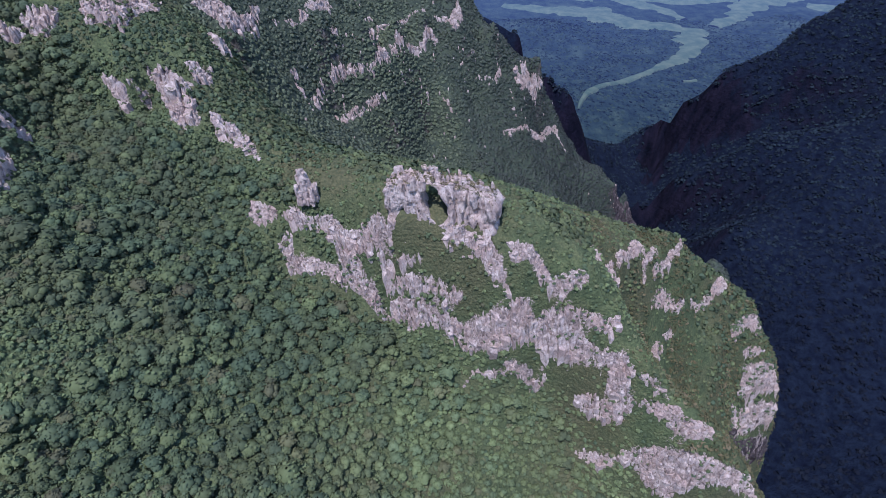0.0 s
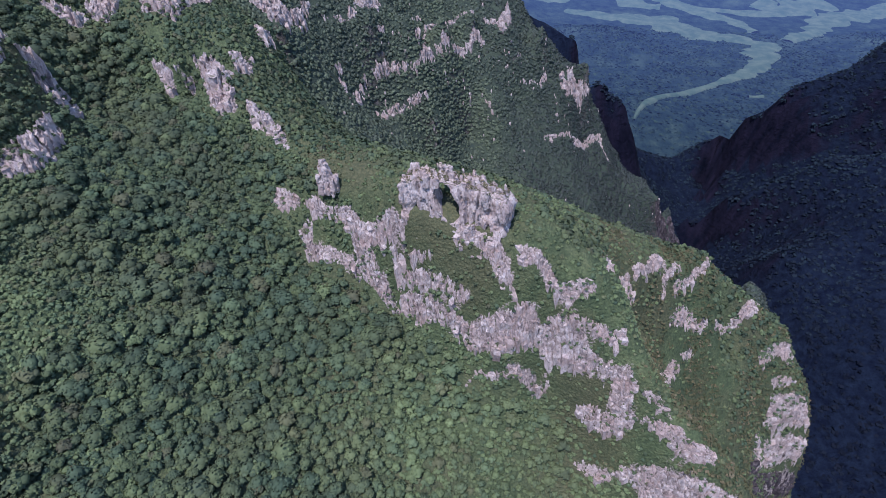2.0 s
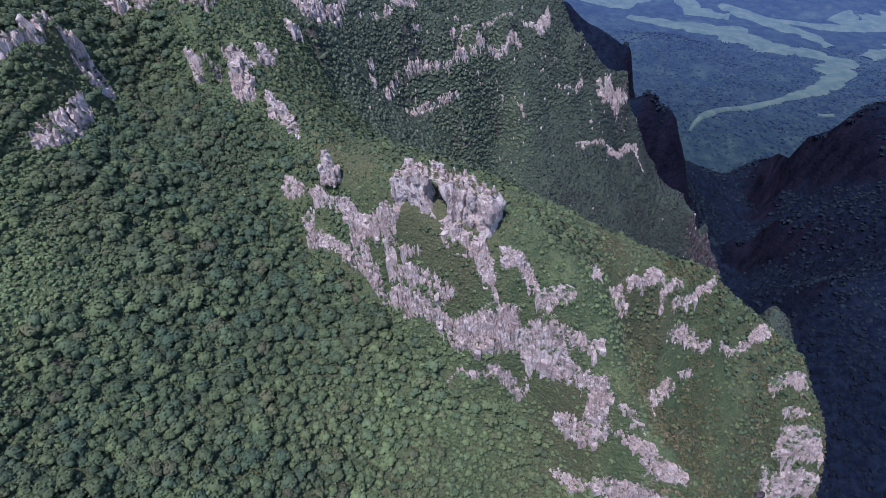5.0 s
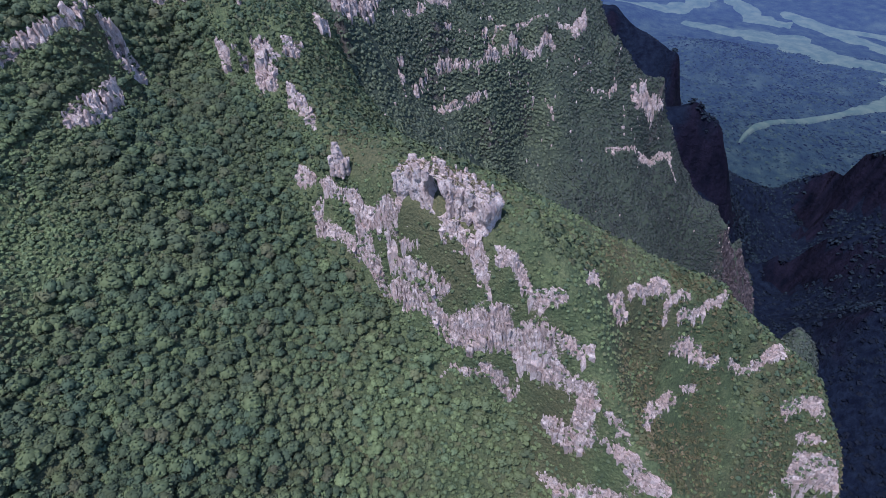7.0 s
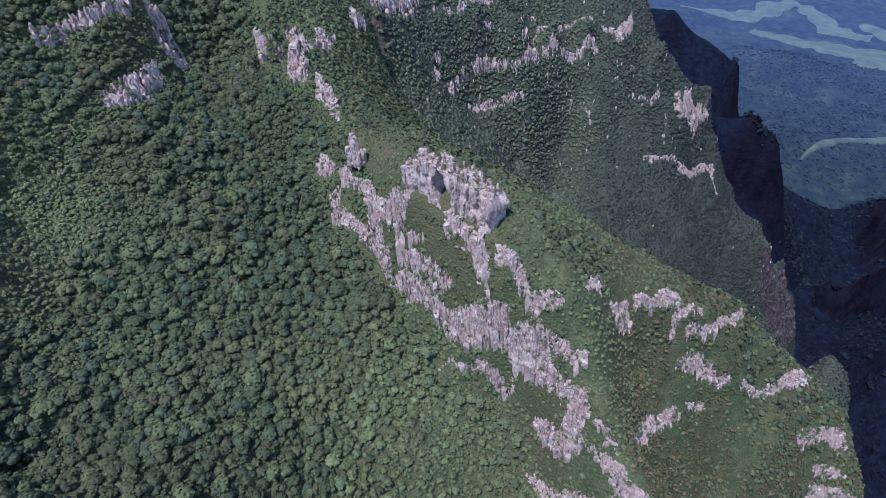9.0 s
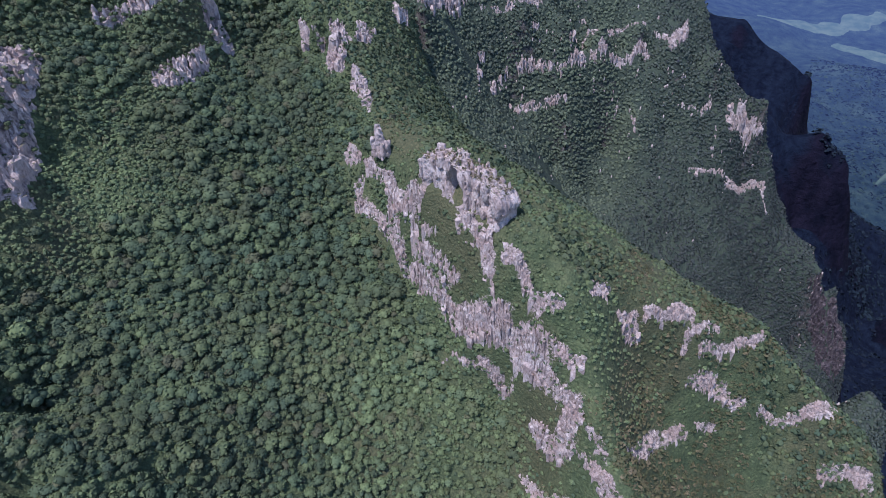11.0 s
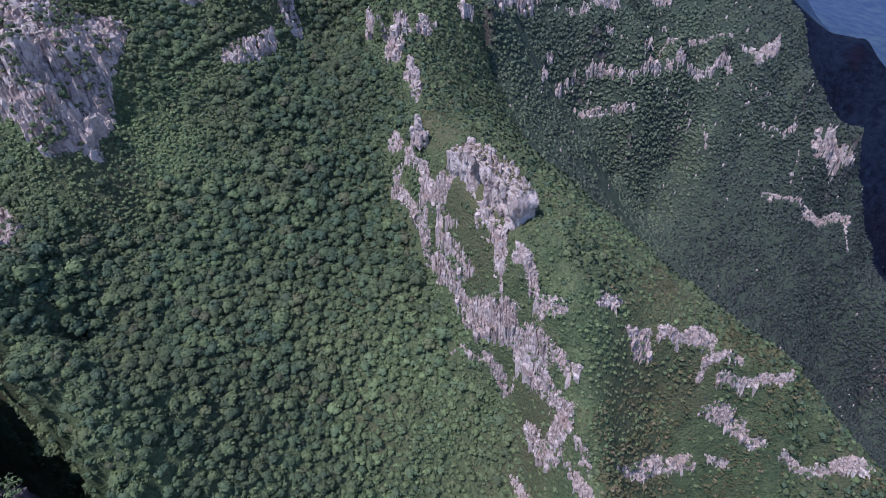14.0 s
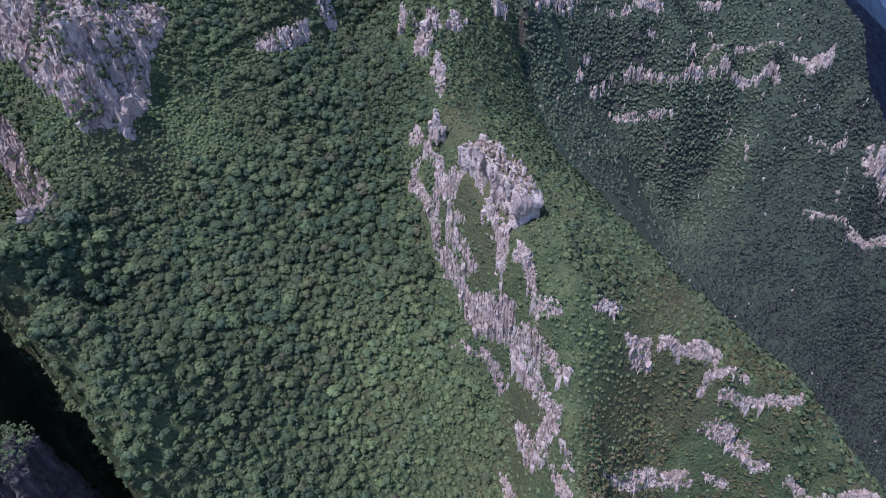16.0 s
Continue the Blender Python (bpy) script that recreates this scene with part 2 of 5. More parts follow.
# crests
ridge((-420, 420, 250), (-260, 320, 160), (-188, 268, 124), (-160, 245, 119), (-140, 228, 104), (-117, 223, 101), (-104, 212, 92), (-87, 202, 84), (-70, 186, 80), (-56, 174, 79), (-34, 166, 80), (-12, 161, 82), (22, 157, 82), (46, 163, 74), (62, 168, 61), (92, 190, 38), (123, 206, 26), (142, 213, 3), (157, 217, -9), (174, 221, -26), (191, 221, -38), (203, 221, -60), (214, 215, -74), (224, 208, -98), (236, 203, -140), (250, 200, -200))
ridge((8, 145, 75), (20, 139, 68), (30, 138, 73), (48, 132, 67), (64, 128, 55), (75, 117, 42), (86, 107, 29), (96, 103, 25), (106, 100, 15), (116, 98, 4), (130, 93, -18), (150, 86, -60), (175, 80, -110))
ridge((-280, 440, 215), (-190, 400, 150), (-126, 340, 90), (-115, 275, 99), (-118, 248, 108), (-140, 228, 104))
ridge((405, 932, -530), (412, 930, -500), (432, 930, -454), (477, 925, -408), (535, 917, -378), (576, 900, -322), (611, 890, -285), (664, 880, -273), (723, 860, -246), (753, 840, -198), (900, 800, -120), (1300, 700, 20))
ridge((430, 1400, -620), (500, 1330, -560), (573, 1260, -450), (625, 1238, -370), (644, 1230, -351), (655, 1202, -309), (724, 1200, -272), (758, 1210, -247), (817, 1230, -212), (895, 1260, -178), (936, 1280, -160), (1200, 1250, -40), (1700, 1200, 140))
ridge((440, 1010, -590), (560, 1060, -530), (700, 1050, -450), (850, 1020, -390), (1050, 980, -300))
ridge((540, 1180, -545), (612, 1195, -505), (650, 1150, -450), (690, 1130, -405))
ridge((560, 1440, -650), (800, 1460, -650), (1100, 1480, -640), (1500, 1500, -600))
ridge((-66, 245, 58), (-30, 270, 20), (10, 300, -22), (50, 330, -68))
# gullies and chasms
ridge((-120, 300, 62), (-60, 275, 30), (0, 330, -40), (70, 285, -78), (150, 300, -130), (220, 330, -210), (300, 420, -330))
ridge((60, 20, -110), (130, 40, -160), (200, 110, -230), (270, 200, -330), (320, 400, -400), (380, 700, -470), (480, 1000, -560), (620, 1350, -640))
ridge((-200, -25, 0), (-150, -21, -45), (-112, -18, -50), (-75, -11, -60), (-40, -9, -85), (0, -12, -110), (40, -24, -140))
ridge((-200, -34, 0), (-140, -33, -50), (-90, -32, -65), (-40, -33, -90), (0, -36, -120), (50, -50, -150))
# wall added south of the chasm, its top out of sight, to shade it
ridge((-210, -46, 125), (-150, -46, 105), (-100, -47, 80), (-60, -48, 55), (-20, -50, 28), (30, -75, -30))
ridge((-210, -80, 130), (-150, -80, 110), (-100, -80, 85), (-60, -80, 60), (-20, -80, 30))
# the open slopes, the spur, the great wall
slope((-150, 112, 92), (-129, 94, 81), (-137, 91, 79), (-126, 147, 76), (-126, 110, 77), (-118, 107, 73), (-109, 148, 66), (-96, 103, 57), (-117, 65, 62), (-98, 50, 52), (-94, 134, 56), (-73, 153, 44), (-69, 115, 41), (-59, 79, 33), (-85, 80, 48), (-42, 113, 27), (-32, 96, 19))
slope((-28, 134, 33), (-5, 120, 15), (-19, 84, 7), (19, 93, -8), (33, 109, -4), (40, 118, 3), (-108, 45, 57), (-83, 18, 41), (-68, 34, 38), (-30, 28, 17), (-21, 51, 6), (3, 96, 1), (28, 88, -22), (40, 60, -55), (0, 30, -20), (-62, 2, 37), (-26, 12, 8), (-76, 0, 53), (-96, -8, 64), (-70, -4, 46), (-50, -4, 26), (-32, -2, 8), (-118, -14, 74))
slope((-24, 156, 82), (-16, 152, 81), (-9, 150, 77), (-2, 148, 76), (16, 148, 80), (23, 150, 82))
slope((-64, 162, 46), (-40, 154, 42), (-22, 148, 37), (-12, 141, 35), (8, 134, 33), (10, 126, 18), (37, 127, 15), (48, 120, 8), (60, 109, -7), (76, 95, -22), (94, 84, -36), (115, 82, -50))
slope((82, 137, 26), (92, 126, 11), (74, 165, 41), (84, 164, 16), (97, 178, 23), (110, 185, 12), (112, 187, 3), (98, 156, -3), (113, 195, 24), (143, 207, -16), (151, 198, -35), (95, 95, 11), (84, 97, -6), (117, 160, -28), (122, 130, -48), (138, 169, -54), (149, 178, -51), (160, 191, -42), (206, 202, -84), (206, 197, -122), (206, 191, -140), (224, 199, -116), (222, 190, -165), (170, 160, -105))
slope((-160, 155, 97), (-155, 145, 99), (-151, 80, 90), (-149, 63, 91), (-146, 61, 110), (-156, 58, 127), (-159, 76, 119), (-137, 48, 98), (-169, 88, 116), (-188, 96, 120), (-240, 60, 170), (-240, 160, 165), (-205, 190, 135))
slope((-123, 348, 72), (-104, 342, 54), (-97, 367, 29), (-90, 401, 71), (-77, 402, 35), (-83, 381, 8), (-62, 392, 5), (-39, 400, -5), (-62, 425, 67), (-40, 452, 59), (-56, 449, 28), (-32, 476, 29), (-17, 481, 51), (-8, 482, 28), (15, 486, 46), (34, 504, 21), (-12, 449, -2), (6, 440, -7), (29, 462, -22))
slope((57, 490, -2), (79, 498, -3), (85, 505, -20), (96, 515, -2), (104, 517, -42), (100, 493, -71), (125, 493, -84), (64, 461, -43), (13, 413, -51), (43, 418, -58), (-13, 432, -38), (-42, 387, -37), (-12, 397, -65), (58, 396, -88), (112, 439, -105), (148, 517, -114), (170, 496, -129), (195, 498, -138), (217, 520, -165), (205, 526, -199), (254, 556, -236))
slope((46, 500, 38), (72, 535, -12), (100, 528, -20), (116, 527, -50), (146, 530, -100), (185, 530, -136), (60, 575, -60), (110, 560, -110), (160, 560, -190), (225, 580, -260), (-60, 540, 110), (-20, 540, 92), (20, 540, 62), (-120, 520, 125), (40, 620, -40), (150, 450, -165), (205, 480, -225), (-56, 348, 2), (-66, 300, 20), (7, 357, -60), (71, 325, -92), (140, 380, -150))
slope((-161, 217, 85), (-182, 226, 98), (-168, 227, 92), (-149, 221, 93), (-135, 227, 88), (-100, 200, 79), (-84, 246, 73), (-71, 255, 58), (-176, 167, 125), (-178, 187, 124), (-176, 188, 108), (-172, 192, 97), (-161, 170, 94), (-154, 146, 101), (-180, 139, 113), (-94, 183, 63), (-83, 181, 67))
slope((185, 285, -95), (202, 296, -69), (212, 300, -80), (221, 304, -96), (236, 310, -150), (150, 262, -75))
# the crest of the spur
slope((85, 181, 48), (78, 170, 46), (98, 184, 37), (111, 195, 23), (185, 199, -77), (193, 204, -75))
# the far country
slope((-7, 1200, -150), (20, 1200, -134), (102, 1200, -176), (170, 1200, -195), (60, 1130, -260), (200, 1190, -330), (120, 1300, -300), (-120, 1150, -90))
slope((120, 1000, -215), (176, 1000, -240), (204, 1000, -208), (258, 1000, -255), (282, 1000, -310), (220, 940, -370), (120, 900, -260), (330, 1010, -420), (200, 1080, -360), (100, 760, -200), (250, 760, -390))
slope((497, 790, -430), (470, 660, -320), (560, 640, -330), (627, 700, -276), (620, 560, -300), (500, 470, -345), (480, 390, -405), (680, 380, -380), (520, 250, -380), (430, 80, -330), (900, 640, -440), (950, 420, -380), (1150, 1800, -640), (1500, 1900, -620), (1100, 2050, -645))
slope((-300, 900, 90), (-60, 800, 0), (-600, 600, 300), (-600, 100, 320), (-400, -200, 200), (-200, -150, 60), (0, -250, -100), (250, -150, -250), (500, -200, -300), (800, 300, -200), (1200, 400, 50))
slope((-100, 1600, -400), (200, 1700, -650), (-400, 1700, 0), (-300, 2200, -300))
slope((300, 2000, -650), (800, 2000, -650), (500, 1600, -650), (700, 2600, -650), (1400, 2600, -650), (0, 2600, -650), (2200, 2400, -640), (1000, 3400, -650), (2500, 3600, -650), (-800, 3600, -600), (3500, 2000, -600), (1000, 4900, -640), (3600, 4600, -630), (-2500, 4500, -500))


def ground_controls():
    pts = []
    for line in LINES:
        for a, b in zip(line, line[1:]):
            a, b = np.array(a, float), np.array(b, float)
            n = max(1, int(np.hypot(*(b - a)[:2]) / 14))
            pts += [a + (b - a) * k / n for k in range(n)]
        pts.append(np.array(line[-1], float))
    pts += [np.array(p, float) for p in SPOTS]
    keep = []
    for p in pts:
        if all((p[0] - q[0]) ** 2 + (p[1] - q[1]) ** 2 > 4 for q in keep):
            keep.append(p)
    return np.array(keep)


PLAIN = -650.0
KNOTS = ground_controls()
_d = np.hypot(KNOTS[:, None, 0] - KNOTS[None, :, 0], KNOTS[:, None, 1] - KNOTS[None, :, 1])
_n = len(KNOTS)
_a = np.zeros((_n + 1, _n + 1))
_a[:_n, :_n] = -_d - np.diag(np.where((KNOTS[:, 1] > 265) & (KNOTS[:, 1] < 620), 1.6, 0.6))
_a[:_n, _n] = _a[_n, :_n] = 1
WEIGHTS = np.linalg.solve(_a, np.append(KNOTS[:, 2], 0.0))


def sheet(x, y):
    """Height of the bare ground at arrays of places."""
    x, y = np.broadcast_arrays(np.asarray(x, float), np.asarray(y, float))
    shape = x.shape
    x, y = x.ravel(), y.ravel()
    z = np.empty(len(x))
    for i in range(0, len(x), 20000):
        j = slice(i, i + 20000)
        d = np.hypot(x[j, None] - KNOTS[None, :, 0], y[j, None] - KNOTS[None, :, 1])
        z[j] = WEIGHTS[_n] - d @ WEIGHTS[:_n]
    return z.reshape(shape)


def noise_grid(x, y, seed):
    """Smooth value noise at arrays of places, from -1 to 1."""
    xi, yi = np.floor(x).astype(np.int64), np.floor(y).astype(np.int64)
    u, v = x - xi, y - yi
    u, v = u * u * (3 - 2 * u), v * v * (3 - 2 * v)

    def lattice(i, j):
        k = (i * 374761393 + j * 668265263 + seed * 974711) & 0x7FFFFFFF
        k = ((k ^ (k >> 13)) * 1274126177) & 0x7FFFFFFF
        return ((k ^ (k >> 16)) & 0xFFFF) / 32767.5 - 1
    a = lattice(xi, yi) * (1 - u) + lattice(xi + 1, yi) * u
    b = lattice(xi, yi + 1) * (1 - u) + lattice(xi + 1, yi + 1) * u
    return a * (1 - v) + b * v


def beyond_gully(x, y):
    """How far a place belongs to the great wall beyond the gully, 0 to 1."""
    line = np.interp(x, (-220, -120, -60, 0, 70, 150, 225), (330, 292, 262, 255, 250, 246, 240))
    return np.clip((y - line + 9 * noise_grid(x / 17, y / 17, 14)) / 16, 0, 1)


def terrace(z, x, y, period, seed):
    """Lifts ground into ledges: a gentle tread and a steep riser in every period of height."""
    f = z / period + 0.45 * noise_grid(x / 31, y / 31, seed) + 0.12 * noise_grid(x / 9, y / 9, seed + 1)
    s = f - np.floor(f)
    return period * (np.interp(s, (0, 0.80, 0.92, 1.0), (0, 0.55, 0.96, 1.0)) - s)


def ground(x, y):
    """The ground with its hummocks, gullies and ledges."""
    x, y = np.asarray(x, float), np.asarray(y, float)
    far = np.clip((np.hypot(x, y - 150) - 420) / 500, 0, 1)
    rough = 1.2 * noise_grid(x / 11, y / 11, 3) + 0.5 * noise_grid(x / 4.3, y / 4.3, 5)
    broad = 26 * (np.abs(noise_grid(x / 140, y / 140, 8)) - 0.3) + 12 * (np.abs(noise_grid(x / 60, y / 60, 9)) - 0.3)
    z = sheet(x, y) + rough * (1 - far)
    wall = beyond_gully(x, y) * (1 - far)
    spur = np.clip((x - 66) / 20, 0, 1) * np.clip((y - 104) / 12, 0, 1) * (1 - wall) * np.clip((250 - x) / 40, 0, 1)
    broken = np.clip(0.75 + 0.9 * noise_grid(x / 38, y / 38, 17), 0, 1)
    z = z + broken * (0.25 * wall * terrace(z, x, y, 16.0, 15) + 0.6 * spur * terrace(z, x, y, 8.5, 19))
    hill = np.clip((z - PLAIN) / 120, 0, 1)
    return np.maximum(z + broad * far * hill, PLAIN + 55 * np.maximum(noise_grid(x / 420, y / 420, 4), -0.1) + 8 * noise_grid(x / 120, y / 120, 6))


def graded(lo, a, b, hi, step, grow=1.09):
    """Coordinates at an even step from a to b, widening out to lo and hi."""
    mid = list(np.arange(a, b + 0.1, step))
    left, right, s = [], [], step
    while not left or left[-1] > lo:
        s *= grow
        left.append((left[-1] if left else a) - min(s, 18 if len(left) < 60 else 70))
    s = step
    while not right or right[-1] < hi:
        s *= grow
        right.append((right[-1] if right else mid[-1]) + min(s, 18 if len(right) < 72 else 70))
    return np.array(left[::-1] + mid + right)


def grid_mesh(name, gx, gy, z, material):
    nx, ny = len(gx), len(gy)
    co = np.empty((ny, nx, 3), np.float32)
    co[..., 0], co[..., 1], co[..., 2] = gx[None, :], gy[:, None], z
    k = np.arange(nx * ny).reshape(ny, nx)
    quads = np.stack([k[:-1, :-1], k[:-1, 1:], k[1:, 1:], k[1:, :-1]], -1).reshape(-1, 4)
    return mesh_object(name, co.reshape(-1, 3), quads, material)


def mesh_object(name, co, faces, material, smooth=True, parent=None):
    """One mesh object from arrays of corners and of faces with a fixed number of sides."""
    me = bpy.data.meshes.new(name)
    n, sides = faces.shape
    me.vertices.add(len(co))
    me.vertices.foreach_set("co", np.ascontiguousarray(co, np.float32).ravel())
    me.loops.add(n * sides)
    me.loops.foreach_set("vertex_index", np.ascontiguousarray(faces, np.int32).ravel())
    me.polygons.add(n)
    me.polygons.foreach_set("loop_start", np.arange(0, n * sides, sides, dtype=np.int32))
    me.polygons.foreach_set("use_smooth", np.full(n, smooth))
    me.update(calc_edges=True)
    me.materials.append(material)
    ob = new(name, me)
    ob.parent = parent
    return ob


GX = graded(-2600, -215, 245, 4300, 1.8)
GY = graded(-400, -60, 560, 5000, 1.8)
GROUND_Z = ground(*np.meshgrid(GX, GY))
CUT = int(np.argmax(GY > 1420))
SPLIT = int(np.argmax(GX > 262))
SHORE = int(np.argmax(GY > 605))
land = grid_mesh("ground", GX[:SPLIT + 1], GY[:SHORE + 1], GROUND_Z[:SHORE + 1, :SPLIT + 1], M_GROUND)
_zone = land.data.attributes.new("woods", "FLOAT", "POINT")
_zx, _zy = np.meshgrid(GX[:SPLIT + 1], GY[:SHORE + 1])
_zone.data.foreach_set("value", beyond_gully(_zx, _zy).astype(np.float32).ravel())
tagged(land, "steep mountain ground of grass, moss and bare rock above a gorge", "ground", kind="structure")
# cloud shade is in the colour of these mountains; nothing casts it
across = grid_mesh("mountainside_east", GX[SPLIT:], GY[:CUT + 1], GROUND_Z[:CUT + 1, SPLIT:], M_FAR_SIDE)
tagged(across, "wooded mountains across the deep gorge, coloured as if in shade", "mountain", kind="structure")
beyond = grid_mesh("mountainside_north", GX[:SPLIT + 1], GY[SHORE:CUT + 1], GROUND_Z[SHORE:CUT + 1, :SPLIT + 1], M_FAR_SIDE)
tagged(beyond, "promontories beyond the great wall, coloured as if in shade", "mountain", kind="structure")
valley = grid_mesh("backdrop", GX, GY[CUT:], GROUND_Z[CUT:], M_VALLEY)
tagged(valley, "far valley floor in painted blue haze, with woods and low hills", "valley", kind="structure")
# ---- pale meadows along the river, far down in the valley ----
def meadow(line, seed):
    """A strip of meadow; line: rows of x, y and half its width."""
    pts = []
    for a, b in zip(line, line[1:]):
        a, b = np.array(a, float), np.array(b, float)
        n = max(2, int(np.hypot(*(b - a)[:2]) / 22))
        pts += [a + (b - a) * k / n for k in range(n)]
    pts.append(np.array(line[-1], float))
    p = np.array(pts)
    k = np.arange(len(p))
    for c in (0, 1, 2):
        smooth = np.convolve(np.pad(p[:, c], 3, "edge"), np.ones(7) / 7, "valid")
        p[:, c] = smooth
    d = np.gradient(p[:, :2], axis=0)
    d /= np.linalg.norm(d, axis=1)[:, None]
    side = np.stack([-d[:, 1], d[:, 0]], 1)
    rows = []
    for f in np.linspace(-1, 1, 7):
        wob = 1.1 + 0.5 * noise_grid(k / 3.0, np.full(len(k), 9.0 * np.sign(f)), seed) + 0.35 * noise_grid(k / 1.2, np.full(len(k), 5.0 * np.sign(f)), seed + 7)
        q = p[:, :2] + side * (f * 0.62 * p[:, 2] * np.clip((p[:, 1] - 1300) / 1100, 0.35, 1.1) * wob)[:, None]
        rows.append(np.column_stack([q, ground(q[:, 0], q[:, 1]) + 8 - 16 * abs(f) ** 4]))
    co = np.stack(rows, 1)
    i = np.arange(co.shape[0] * 7).reshape(-1, 7)
    quads = np.stack([i[:-1, :-1], i[1:, :-1], i[1:, 1:], i[:-1, 1:]], -1).reshape(-1, 4)
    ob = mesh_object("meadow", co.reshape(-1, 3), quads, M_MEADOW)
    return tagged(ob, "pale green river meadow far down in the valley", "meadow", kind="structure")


meadow([(309, 2979, 48), (462, 2892, 83), (598, 2837, 115), (737, 2828, 133), (891, 2659, 129), (1030, 2589, 110), (1152, 2567, 63)], 1)
meadow([(1170, 2583, 111), (1121, 2367, 137), (1045, 2247, 90), (914, 2121, 53), (750, 2002, 37), (625, 1917, 45), (531, 1807, 55), (475, 1716, 46), (449, 1621, 15)], 2)
meadow([(1282, 2575, 48), (1442, 2718, 105), (1599, 2900, 136), (1819, 3074, 109), (2094, 3214, 95)], 3)
meadow([(909, 1965, 16), (956, 1978, 27), (1011, 1987, 16)], 4)
meadow([(875, 3075, 62), (1071, 3027, 41), (1297, 3002, 71), (1505, 3094, 86)], 5)
meadow([(785, 3241, 70), (947, 3048, 80), (1156, 2833, 75), (1199, 2689, 40)], 7)
meadow([(1324, 3193, 110), (1427, 3058, 150), (1705, 3206, 150)], 8)
meadow([(-50, 3128, 70), (270, 3137, 110), (519, 3361, 90)], 9)
meadow([(546, 3351, 80), (680, 3071, 100), (830, 3030, 90)], 10)
meadow([(1909, 2965, 63), (2032, 2883, 121), (2149, 2804, 98)], 6)


# ---- rocks: unions of leaning, chipped blocks, skinned into one mesh each ----
def noise_solid(x, y, z, seed):
    """Smooth value noise in space, from -1 to 1."""
    i = [np.floor(a).astype(np.int64) for a in (x, y, z)]
    f = [a - b for a, b in zip((x, y, z), i)]
    f = [a * a * (3 - 2 * a) for a in f]
    total = 0.0
    for c in range(8):
        o = (c & 1, c >> 1 & 1, c >> 2)
        k = ((i[0] + o[0]) * 374761393 + (i[1] + o[1]) * 668265263 + (i[2] + o[2]) * 1440662683 + seed * 974711) & 0x7FFFFFFF
        k = ((k ^ (k >> 13)) * 1274126177) & 0x7FFFFFFF
        v = ((k ^ (k >> 16)) & 0xFFFF) / 32767.5 - 1
        w = 1.0
        for a, b in zip(f, o):
            w = w * (a if b else 1 - a)
        total = total + v * w
    return total


def skin(field, origin, step):
    """The surface where a field on a grid changes sign, as corners and quads."""
    inside = field < 0
    cells = tuple(n - 1 for n in field.shape)
    total, count = np.zeros((*cells, 3)), np.zeros(cells)
    corner = lambda a, o: a[o[0]:o[0] + cells[0], o[1]:o[1] + cells[1], o[2]:o[2] + cells[2]]
    for axis in range(3):
        for k in range(4):
            o = [0, 0, 0]
            o[(axis + 1) % 3], o[(axis + 2) % 3] = k & 1, k >> 1
            q = list(o)
            q[axis] = 1
            a, b = corner(field, o), corner(field, q)
            cross = (a < 0) != (b < 0)
            s = np.where(cross, a / np.where(cross, a - b, 1), 0)
            place = np.array(o, float) + s[..., None] * np.eye(3)[axis]
            total += place * cross[..., None]
            count += cross
    live = count > 0
    index = np.full(cells, -1)
    index[live] = np.arange(live.sum())
    co = (np.argwhere(live) + total[live] / count[live][:, None]) * step + origin
    quads = []
    for axis in range(3):
        u, v = (axis + 1) % 3, (axis + 2) % 3
        sl_a, sl_b = [slice(1, -1)] * 3, [slice(1, -1)] * 3
        sl_a[axis], sl_b[axis] = slice(0, -1), slice(1, None)
        a, b = inside[tuple(sl_a)], inside[tuple(sl_b)]
        for flip, mask in ((False, a & ~b), (True, ~a & b)):
            at = np.argwhere(mask)
            at[:, u] += 1
            at[:, v] += 1
            ring = []
            for du, dv in ((0, 0), (-1, 0), (-1, -1), (0, -1)):
                c = at.copy()
                c[:, u] += du
                c[:, v] += dv
                ring.append(index[c[:, 0], c[:, 1], c[:, 2]])
            ring = np.stack(ring, -1)
            quads.append(ring[:, ::-1] if flip else ring)
    quads = np.concatenate(quads)
    return co, quads[(quads >= 0).all(1)]


